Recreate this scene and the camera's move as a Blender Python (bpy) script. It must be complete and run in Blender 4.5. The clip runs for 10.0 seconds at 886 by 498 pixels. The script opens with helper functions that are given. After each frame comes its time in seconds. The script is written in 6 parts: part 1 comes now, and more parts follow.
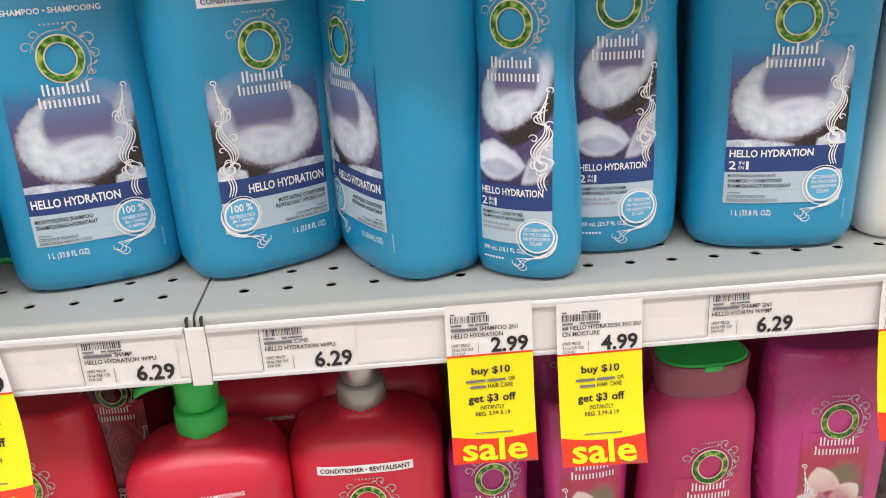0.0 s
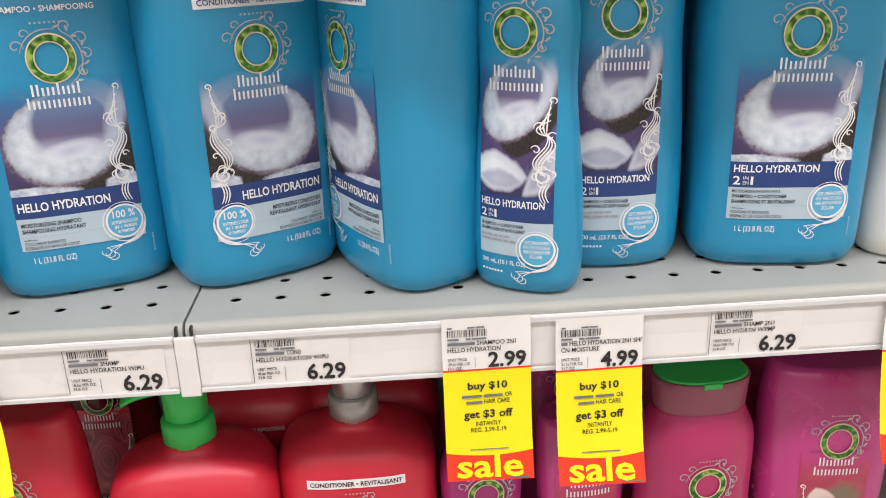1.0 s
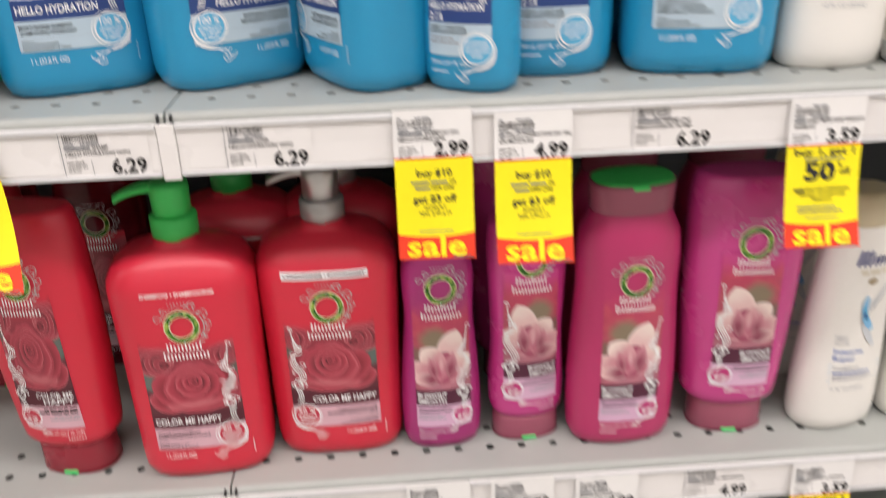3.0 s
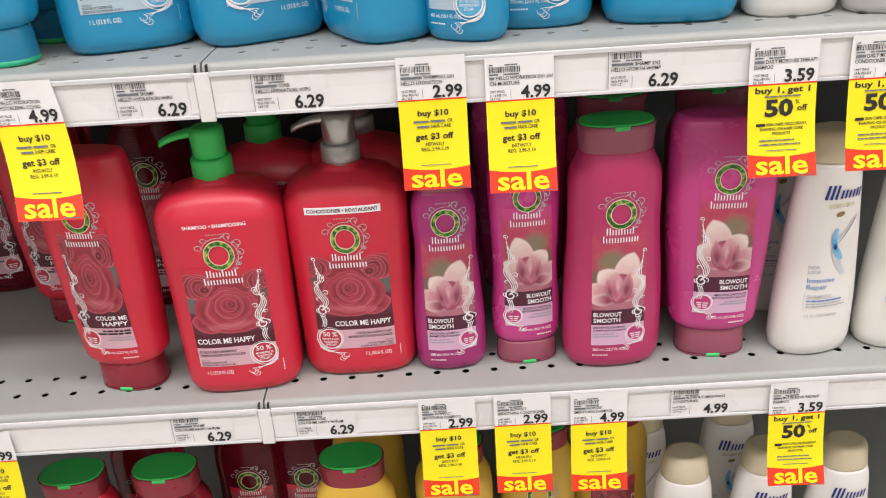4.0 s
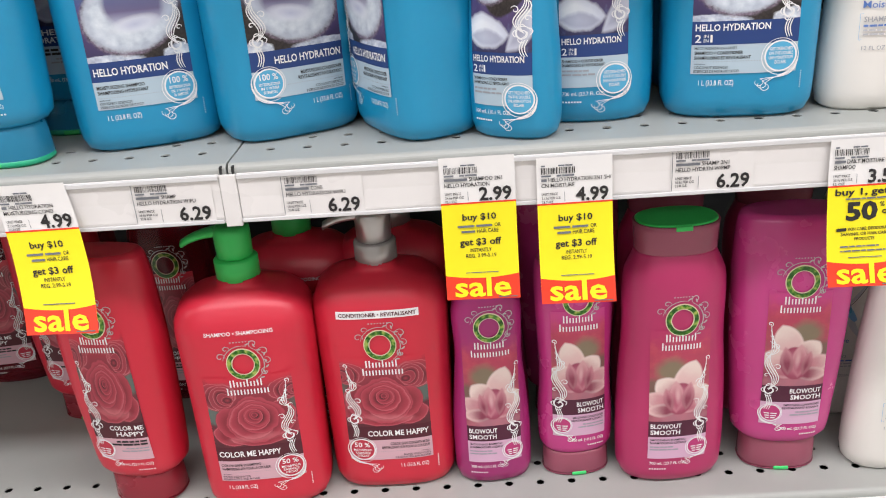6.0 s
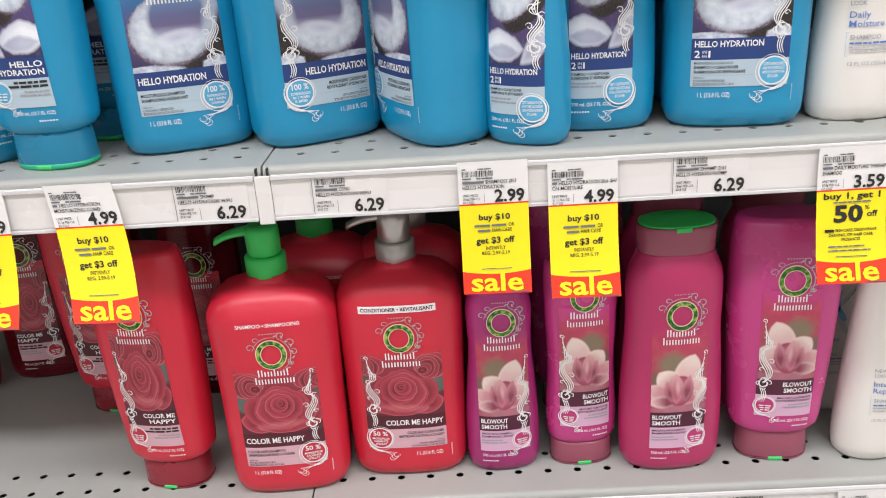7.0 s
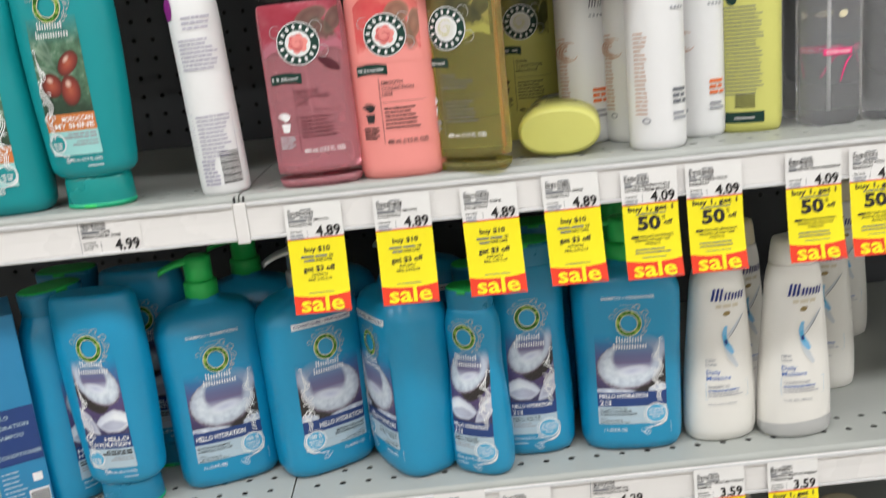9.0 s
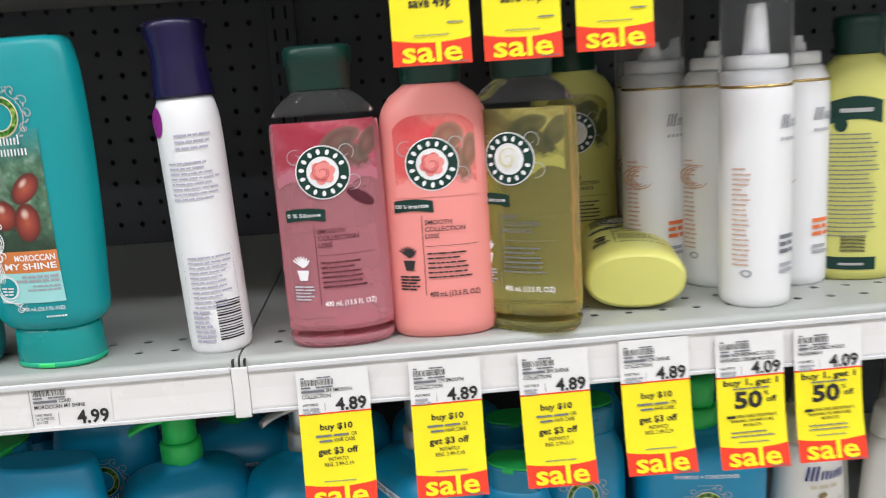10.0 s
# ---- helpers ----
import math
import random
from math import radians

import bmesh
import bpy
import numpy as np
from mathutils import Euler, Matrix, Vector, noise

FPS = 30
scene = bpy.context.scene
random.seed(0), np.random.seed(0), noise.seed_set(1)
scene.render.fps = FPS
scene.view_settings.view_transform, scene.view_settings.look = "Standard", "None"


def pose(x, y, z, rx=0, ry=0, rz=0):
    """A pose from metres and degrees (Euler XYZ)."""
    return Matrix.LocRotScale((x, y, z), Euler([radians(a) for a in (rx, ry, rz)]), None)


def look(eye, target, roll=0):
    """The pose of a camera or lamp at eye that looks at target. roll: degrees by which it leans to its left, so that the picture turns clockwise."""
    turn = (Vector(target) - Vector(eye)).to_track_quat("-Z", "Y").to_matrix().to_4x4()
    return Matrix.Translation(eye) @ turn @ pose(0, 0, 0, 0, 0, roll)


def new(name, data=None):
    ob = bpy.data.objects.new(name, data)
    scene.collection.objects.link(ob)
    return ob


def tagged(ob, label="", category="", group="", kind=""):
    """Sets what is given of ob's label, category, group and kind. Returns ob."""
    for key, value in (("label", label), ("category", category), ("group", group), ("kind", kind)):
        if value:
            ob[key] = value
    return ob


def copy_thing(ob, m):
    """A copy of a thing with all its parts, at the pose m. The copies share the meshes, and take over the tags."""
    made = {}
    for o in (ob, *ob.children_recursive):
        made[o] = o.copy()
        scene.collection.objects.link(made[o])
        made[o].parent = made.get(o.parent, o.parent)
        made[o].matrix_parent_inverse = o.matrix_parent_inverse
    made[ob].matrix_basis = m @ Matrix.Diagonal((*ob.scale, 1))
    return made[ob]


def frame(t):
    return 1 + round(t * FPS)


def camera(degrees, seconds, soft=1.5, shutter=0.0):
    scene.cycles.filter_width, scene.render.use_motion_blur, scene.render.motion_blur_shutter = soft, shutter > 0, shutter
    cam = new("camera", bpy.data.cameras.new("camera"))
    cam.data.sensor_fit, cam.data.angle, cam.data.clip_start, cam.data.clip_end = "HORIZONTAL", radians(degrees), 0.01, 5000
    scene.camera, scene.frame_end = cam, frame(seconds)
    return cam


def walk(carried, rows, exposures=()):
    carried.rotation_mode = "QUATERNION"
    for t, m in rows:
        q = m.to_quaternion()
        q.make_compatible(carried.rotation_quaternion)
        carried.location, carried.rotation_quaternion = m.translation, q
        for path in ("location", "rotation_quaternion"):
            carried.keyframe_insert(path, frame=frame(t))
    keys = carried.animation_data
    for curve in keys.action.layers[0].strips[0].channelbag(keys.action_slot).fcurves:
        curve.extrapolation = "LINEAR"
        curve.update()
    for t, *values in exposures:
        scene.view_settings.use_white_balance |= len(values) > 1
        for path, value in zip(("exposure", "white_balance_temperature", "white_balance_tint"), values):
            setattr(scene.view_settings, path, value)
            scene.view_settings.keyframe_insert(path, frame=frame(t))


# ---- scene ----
cam = camera(54.3, 10.0, soft=1.0, shutter=0.58)
METRES, EYE, TILT, LEAN, TURN = 0.88, 1.35, 0.0, 0.0, -2.8
ROWS = [
    (0.0, 0.0, 0.0, 0.0, -1.14, -21.08, 2.95),
    (0.5, -0.0037, 0.0063, -0.0018, -1.17, -20.88, 2.46),
    (1.0, -0.005, 0.0135, -0.0006, -1.43, -20.75, 1.78),
    (1.5, -0.0015, 0.0116, -0.0003, -1.7, -20.78, 1.36),
    (2.0, -0.0048, -0.0011, -0.0073, -1.39, -21.47, 1.02),
    (2.5, 0.0019, -0.0301, -0.0355, -0.99, -23.26, 1.14),
    (3.0, 0.0303, -0.0886, -0.0608, -0.88, -25.3, 1.68),
    (4.5, 0.0604, -0.18, -0.0647, 2.37, -25.19, 3.62),
    (5.0, 0.0408, -0.1347, -0.0588, 2.53, -23.71, 3.8),
    (5.5, 0.0397, -0.1079, -0.0515, 2.31, -22.86, 3.88),
    (7.0, 0.0357, -0.1645, -0.038, 3.17, -21.82, 3.47),
    (7.5, 0.0432, -0.199, -0.0174, 3.66, -21.02, 3.81),
    (8.0, 0.0471, -0.2518, 0.0922, 3.2, -18.46, 4.69),
    (8.5, 0.0573, -0.3105, 0.1953, 2.41, -15.52, 5.31),
    (9.0, 0.0664, -0.3513, 0.2533, 0.7, -13.97, 5.59),
    (9.5, 0.0566, -0.3096, 0.305, -0.57, -12.44, 4.99),
    (10.0, -0.0023, -0.1613, 0.3263, -1.41, -11.67, 3.65),
]
SEEN = [(t, pose(0, 0, EYE, TILT, LEAN, TURN) @ pose(METRES * x, METRES * y, METRES * z, 90 + pitch, roll, yaw)) for t, x, y, z, yaw, pitch, roll in ROWS]
BETWEEN = [
    (3.2, look((0.043, -0.109, 1.288), (0.106, 1.686, 0.407), -2.4)),
    (4.3, look((0.053, -0.175, 1.287), (0.017, 1.633, 0.433), -3.9)),
    (5.7, look((0.037, -0.094, 1.309), (-0.015, 1.745, 0.526), -4.4)),
    (6.8, look((0.027, -0.137, 1.313), (-0.034, 1.717, 0.567), -3.8)),
    (9.2, look((0.047, -0.313, 1.589), (0.092, 1.634, 1.133), -5.5)),
    (9.8, look((0.010, -0.188, 1.629), (0.108, 1.775, 1.253), -4.3)),
    (9.6, look((0.036, -0.256, 1.613), (0.097, 1.706, 1.229), -5.0)),
]
walk(cam, sorted(SEEN + BETWEEN, key=lambda row: row[0]),
     exposures=[(0.0, 0.0, 6400, 14), (3.0, 0.0, 6420, 15), (5.0, 0.02, 6120, 14), (7.5, 0.02, 6150, 13), (8.0, 0.10, 5960, 8), (8.5, -0.05, 6120, 9), (9.0, -0.14, 6120, 8), (9.5, -0.05, 6050, 8), (10.0, -0.07, 5900, 10)])

# world: ceiling lamps only, a faint grey surround
world = bpy.data.worlds.new("world")
world.use_nodes = True
world.node_tree.nodes["Background"].inputs[0].default_value = (0.75, 0.8, 0.85, 1)
world.node_tree.nodes["Background"].inputs[1].default_value = 0.02
scene.world = world
scene.view_settings.exposure = 0.0


def ceiling_tube(x, y, watts):
    data = bpy.data.lights.new("ceiling_lamp", "AREA")
    data.shape, data.size, data.size_y, data.energy = "RECTANGLE", 3.4, 0.3, watts
    data.color = (1.0, 0.95, 0.91)
    ob = new("ceiling_lamp", data)
    ob.matrix_world = pose(x, y, 3.16)
    return ob


for lx in (-3.0, 0.6, 4.2):
    ceiling_tube(lx, -0.64, 60)
    ceiling_tube(lx, -3.3, 29)

# ---- materials ----


def node_mat(name):
    m = bpy.data.materials.new(name)
    m.use_nodes = True
    nt = m.node_tree
    return m, nt, nt.nodes["Principled BSDF"]


def plastic(name, base, rough=0.4, var=0.05, scale=60.0, metal=0.0, bump=0.0, trans=0.0, ior=1.45, coat=0.0, sub=0.0):
    m, nt, b = node_mat(name)
    tc = nt.nodes.new("ShaderNodeTexCoord")
    nz = nt.nodes.new("ShaderNodeTexNoise")
    nz.inputs["Scale"].default_value, nz.inputs["Detail"].default_value = scale, 4
    nt.links.new(tc.outputs["Object"], nz.inputs["Vector"])
    big = nt.nodes.new("ShaderNodeTexNoise")
    big.inputs["Scale"].default_value = scale * 0.15
    nt.links.new(tc.outputs["Object"], big.inputs["Vector"])
    add = nt.nodes.new("ShaderNodeMath")
    add.operation = "ADD"
    nt.links.new(nz.outputs["Fac"], add.inputs[0])
    nt.links.new(big.outputs["Fac"], add.inputs[1])
    rng = nt.nodes.new("ShaderNodeMapRange")
    rng.inputs["From Min"].default_value, rng.inputs["From Max"].default_value = 0.6, 1.4
    nt.links.new(add.outputs[0], rng.inputs["Value"])
    mix = nt.nodes.new("ShaderNodeMix")
    mix.data_type = "RGBA"
    mix.inputs["A"].default_value = (*[c * (1 - var) for c in base], 1)
    mix.inputs["B"].default_value = (*[min(1, c * (1 + var)) for c in base], 1)
    nt.links.new(rng.outputs[0], mix.inputs["Factor"])
    nt.links.new(mix.outputs["Result"], b.inputs["Base Color"])
    rr = nt.nodes.new("ShaderNodeMapRange")
    rr.inputs["To Min"].default_value, rr.inputs["To Max"].default_value = max(0.02, rough - 0.06), rough + 0.06
    nt.links.new(nz.outputs["Fac"], rr.inputs["Value"])
    nt.links.new(rr.outputs[0], b.inputs["Roughness"])
    b.inputs["Metallic"].default_value = metal
    b.inputs["IOR"].default_value = ior
    b.inputs["Transmission Weight"].default_value = trans
    b.inputs["Coat Weight"].default_value = coat
    b.inputs["Subsurface Weight"].default_value = sub
    if sub:
        b.inputs["Subsurface Scale"].default_value = 0.006
    if bump:
        bp = nt.nodes.new("ShaderNodeBump")
        bp.inputs["Strength"].default_value, bp.inputs["Distance"].default_value = bump, 0.001
        nt.links.new(nz.outputs["Fac"], bp.inputs["Height"])
        nt.links.new(bp.outputs[0], b.inputs["Normal"])
    return m


class Art:
    """A printed picture, drawn from the print's own UV map."""

    def __init__(self, name, rough=0.34, tall=1.0):
        """tall: the print's height over its width."""
        self.m, self.nt, self.b = node_mat(name)
        self.b.inputs["Roughness"].default_value = rough
        self.b.inputs["IOR"].default_value = 1.55
        self.uv = self.nt.nodes.new("ShaderNodeUVMap").outputs[0]
        self.up = self.axis(1)
        if tall != 1.0:
            mp = self.nt.nodes.new("ShaderNodeMapping")
            mp.inputs["Scale"].default_value = (1, tall, 1)
            self.nt.links.new(self.uv, mp.inputs["Vector"])
            self.uv = mp.outputs[0]
        self.col = None

    def petal(self, bx, by, length, width, turn, c0, c1, rim, bend=0.0):
        """A pointed petal from its foot (bx, by), turned from upright, shaded from c0 at the foot to c1 at the tip."""
        t = radians(turn)
        ux, uy = -math.sin(t), math.cos(t)
        mx, my = bx + ux * length / 2, by + uy * length / 2
        r = (length * length / 4 + width * width / 4) / width
        off = r - width / 2
        d1 = self.oval(mx + uy * off, my - ux * off, r, r, 0, bend, 5)
        d2 = self.oval(mx - uy * off, my + ux * off, r, r, 0, bend, 5)
        d = self.math("MAXIMUM", d1, d2)
        soft = 0.018 / r
        along = self.oval(bx, by, length, length, 0, 0.25, 6)
        self.lay(self.ramp(along, [(0.0, c0), (0.4, c0), (0.85, c1), (1.0, c1)]), self.inside(d, soft))
        edge = self.math("MULTIPLY", self.inside(d, soft), self.inside(self.math("SUBTRACT", 2.0, d), soft * 1.2, 1.0 + soft * 2.5))
        self.lay(rim, edge, 0.30)

    def noise(self, scale, detail=4.0, rough=0.55):
        n = self.nt.nodes.new("ShaderNodeTexNoise")
        n.inputs["Scale"].default_value, n.inputs["Detail"].default_value = scale, detail
        n.inputs["Roughness"].default_value = rough
        self.nt.links.new(self.uv, n.inputs["Vector"])
        return n.outputs["Fac"]

    def math(self, op, a, b=None):
        n = self.nt.nodes.new("ShaderNodeMath")
        n.operation = op
        for i, v in enumerate((a, b)):
            if v is None:
                continue
            if isinstance(v, (int, float)):
                n.inputs[i].default_value = v
            else:
                self.nt.links.new(v, n.inputs[i])
        return n.outputs[0]

    def axis(self, i):
        s = self.nt.nodes.new("ShaderNodeSeparateXYZ")
        self.nt.links.new(self.uv, s.inputs[0])
        return s.outputs[i]

    def ramp(self, fac, stops):
        r = self.nt.nodes.new("ShaderNodeValToRGB")
        e = r.color_ramp.elements
        while len(e) < len(stops):
            e.new(0.5)
        for el, (p, c) in zip(e, stops):
            el.position, el.color = p, (*c, 1)
        self.nt.links.new(fac, r.inputs[0])
        return r.outputs[0]

    def oval(self, cx, cy, rx, ry, turn=0.0, ragged=0.0, scale=12.0):
        """Distance from an oval's middle, 1 at its rim."""
        mp = self.nt.nodes.new("ShaderNodeMapping")
        mp.vector_type = "TEXTURE"
        mp.inputs["Location"].default_value = (cx, cy, 0)
        mp.inputs["Rotation"].default_value = (0, 0, radians(turn))
        mp.inputs["Scale"].default_value = (rx, ry, 1)
        self.nt.links.new(self.uv, mp.inputs["Vector"])
        ln = self.nt.nodes.new("ShaderNodeVectorMath")
        ln.operation = "LENGTH"
        self.nt.links.new(mp.outputs[0], ln.inputs[0])
        d = ln.outputs["Value"]
        if ragged:
            d = self.math("ADD", d, self.math("MULTIPLY", self.math("SUBTRACT", self.noise(scale), 0.5), ragged))
        return d

    def inside(self, d, soft=0.05, at=1.0):
        r = self.nt.nodes.new("ShaderNodeMapRange")
        r.inputs["From Min"].default_value, r.inputs["From Max"].default_value = at + soft, at - soft
        self.nt.links.new(d, r.inputs["Value"])
        return r.outputs[0]

    def lay(self, colour, mask=None, k=1.0):
        if self.col is None:
            self.col = colour
            return
        mx = self.nt.nodes.new("ShaderNodeMix")
        mx.data_type = "RGBA"
        self.nt.links.new(self.col, mx.inputs["A"])
        if isinstance(colour, tuple):
            mx.inputs["B"].default_value = (*colour, 1)
        else:
            self.nt.links.new(colour, mx.inputs["B"])
        self.nt.links.new(self.math("MULTIPLY", mask, k), mx.inputs["Factor"])
        self.col = mx.outputs["Result"]

    def done(self):
        self.nt.links.new(self.col, self.b.inputs["Base Color"])
        return self.m


def coconut_art(name, body, slim=False):
    """A halved coconut with white flesh and a milky hollow; on the slim bottles a broken piece lies below it."""
    a = Art(name)

    def at(v):
        return 0.38 + 0.62 * v if slim else v

    k = 0.66 if slim else 1.0
    a.lay(a.ramp(a.axis(1), [(0.0, (0.035, 0.03, 0.09)), (0.32, (0.085, 0.055, 0.16)), (0.58, (0.085, 0.08, 0.23)), (0.82, (0.035, 0.16, 0.36)), (1.0, body)]))
    a.lay((0.16, 0.20, 0.36), a.inside(a.noise(7.0), 0.06, 0.38), 0.4)
    # the far half of the shell, pale and out of focus
    dome = a.oval(0.66, at(0.60), 0.37, 0.39 * k, 0, 0.04, 4)
    a.lay(a.ramp(a.axis(1), [(0.0, (0.04, 0.03, 0.05)), (at(0.45), (0.10, 0.09, 0.15)), (at(0.68), (0.30, 0.33, 0.47)), (1.0, (0.13, 0.29, 0.47))]), a.inside(dome, 0.05), 0.92)
    # brown shell under the flesh
    shell = a.oval(0.68, at(0.36), 0.44, 0.40 * k, 30, 0.08, 8)
    low = a.inside(a.axis(1), 0.13, at(0.56))
    a.lay(a.ramp(a.noise(30.0, 6.0), [(0.3, (0.008, 0.006, 0.006)), (0.75, (0.05, 0.038, 0.034))]), a.math("MULTIPLY", a.inside(shell, 0.04), low))
    # fallen pieces
    white = [(0.32, (0.30, 0.34, 0.46)), (0.5, (0.58, 0.63, 0.72)), (0.66, (0.84, 0.88, 0.92))]
    if slim:
        grey, snow = (0.40, 0.42, 0.54), (0.84, 0.87, 0.91)
        a.petal(0.62, 0.02, 0.62, 0.22, -58, grey, (0.66, 0.68, 0.78), snow, 0.08)
        a.petal(-0.14, 0.20, 0.82, 0.27, -94, snow, (0.66, 0.70, 0.79), grey, 0.10)
        a.petal(0.02, 0.13, 0.56, 0.13, -92, (0.52, 0.55, 0.66), grey, grey, 0.08)
    else:
        for cx, rx, ry in ((0.20, 0.34, 0.075), (0.90, 0.16, 0.12)):
            foot = a.oval(cx, 0.0, rx, ry, 0, 0.6, 8)
            a.lay(a.ramp(a.noise(9.0), white), a.inside(foot, 0.08))
    # the flesh with its frayed brown rim
    rim = a.oval(0.480, at(0.455), 0.480, 0.405 * k, 16, 0.14, 16)
    a.lay(a.ramp(a.noise(24.0), [(0.35, (0.05, 0.035, 0.05)), (0.7, (0.30, 0.24, 0.32))]), a.inside(rim, 0.04))
    flesh = a.oval(0.490, at(0.475), 0.460, 0.385 * k, 16, 0.14, 20)
    a.lay(a.ramp(a.noise(8.0, 5.0, 0.5), [(0.25, (0.38, 0.44, 0.54)), (0.48, (0.58, 0.65, 0.73)), (0.70, (0.76, 0.82, 0.88))]), a.inside(flesh, 0.05))
    a.lay((0.34, 0.36, 0.46), a.math("MULTIPLY", a.inside(flesh, 0.05), a.inside(a.math("SUBTRACT", 2.0, flesh), 0.10, 1.10)), 0.55)
    glow = a.oval(0.485, at(0.42), 0.36, 0.24 * k, 14, 0.30, 9)
    a.lay((0.78, 0.84, 0.90), a.inside(glow, 0.30), 0.25)
    # the hollow: lilac shade behind, milk in front
    hollow = a.oval(0.555, at(0.60), 0.315, 0.300 * k, 12, 0.09, 5)
    deep = a.ramp(a.axis(1), [(0.0, (0.62, 0.67, 0.78)), (at(0.32), (0.58, 0.63, 0.75)), (at(0.42), (0.38, 0.39, 0.53)), (at(0.51), (0.15, 0.13, 0.25)), (at(0.62), (0.13, 0.14, 0.28)), (at(0.78), (0.13, 0.23, 0.41)), (1.0, (0.08, 0.28, 0.48))])
    a.lay(deep, a.inside(hollow, 0.10))
    lip = a.oval(0.90, at(0.62), 0.075, 0.26 * k, -14, 0.12, 6)
    a.lay((0.52, 0.58, 0.70), a.inside(lip, 0.35), 0.7)
    milk = a.oval(0.52, at(0.365), 0.22, 0.080 * k, 10, 0.25, 6)
    a.lay(a.ramp(milk, [(0.0, (0.52, 0.56, 0.72)), (0.5, (0.68, 0.72, 0.83)), (1.0, (0.80, 0.84, 0.90))]), a.inside(milk, 0.30), 0.75)
    # the upper edge fades into the bottle's own colour
    a.lay(body, a.inside(a.math("SUBTRACT", 1.0, a.axis(1)), 0.12, 0.05))
    return a.done()


def rose_art(name, body):
    a = Art(name)
    a.lay(a.ramp(a.up, [(0.0, (0.10, 0.012, 0.022)), (0.4, (0.13, 0.016, 0.028)), (0.72, (0.28, 0.025, 0.045)), (1.0, body)]))
    a.lay((0.10, 0.15, 0.13), a.inside(a.oval(0.10, 0.46, 0.22, 0.14, -12, 0.4, 5), 0.2), 0.9)
    a.lay((0.08, 0.13, 0.10), a.inside(a.oval(0.93, 0.56, 0.16, 0.12, 20, 0.4, 5), 0.2), 0.7)
    a.lay((0.04, 0.008, 0.014), a.inside(a.noise(6.0), 0.06, 0.40), 0.5)
    dark, mid, pale = (0.09, 0.008, 0.017), (0.34, 0.030, 0.052), (0.58, 0.19, 0.21)
    # two further blooms at the upper corners, with pale turned edges
    for cx, cy, w in ((0.12, 0.74, 1.0), (0.90, 0.78, 0.8)):
        for i in range(6):
            d = a.oval(cx + 0.025 * i, cy - 0.012 * i, w * (0.24 - 0.034 * i), w * (0.19 - 0.027 * i), 15 + 31 * i, 0.35, 6)
            a.lay(a.ramp(d, [(0.0, mid), (0.62, dark if i % 2 else (0.28, 0.03, 0.05)), (0.90, mid), (0.97, pale), (1.0, mid)]), a.inside(d, 0.07))
    # the open rose: broad outer petals, then cups that close on the heart
    petals = ((0.22, 0.17, 0.22, 0.15, -16), (0.84, 0.22, 0.20, 0.17, 24), (0.53, 0.13, 0.34, 0.13, 0), (0.26, 0.34, 0.19, 0.24, 16), (0.80, 0.38, 0.19, 0.26, -16),
              (0.53, 0.37, 0.34, 0.33, 0), (0.50, 0.38, 0.285, 0.275, 18), (0.56, 0.40, 0.24, 0.23, -22), (0.51, 0.41, 0.195, 0.185, 30), (0.54, 0.42, 0.150, 0.145, -26),
              (0.51, 0.43, 0.108, 0.105, 38), (0.53, 0.44, 0.070, 0.068, -20), (0.52, 0.445, 0.036, 0.035, 0))
    for i, (cx, cy, rx, ry, t) in enumerate(petals):
        d = a.oval(cx, cy, rx, ry, t, 0.38, 5)
        lo = (0.24, 0.016, 0.032) if i < 5 else ((0.085, 0.007, 0.015) if i % 2 else (0.20, 0.016, 0.032))
        hi = (0.44, 0.055, 0.085) if i % 2 else (0.52, 0.11, 0.14)
        a.lay(a.ramp(d, [(0.0, lo), (0.50, lo), (0.86, (0.38, 0.035, 0.06)), (0.96, hi), (1.0, (0.24, 0.02, 0.035))]), a.inside(d, 0.05))
    a.lay(pale, a.math("MULTIPLY", a.inside(a.oval(0.50, 0.12, 0.30, 0.05, 4, 0.9, 7), 0.4), 0.5), 0.8)
    a.lay(body, a.inside(a.math("SUBTRACT", 1.0, a.up), 0.10, 0.05))
    return a.done()


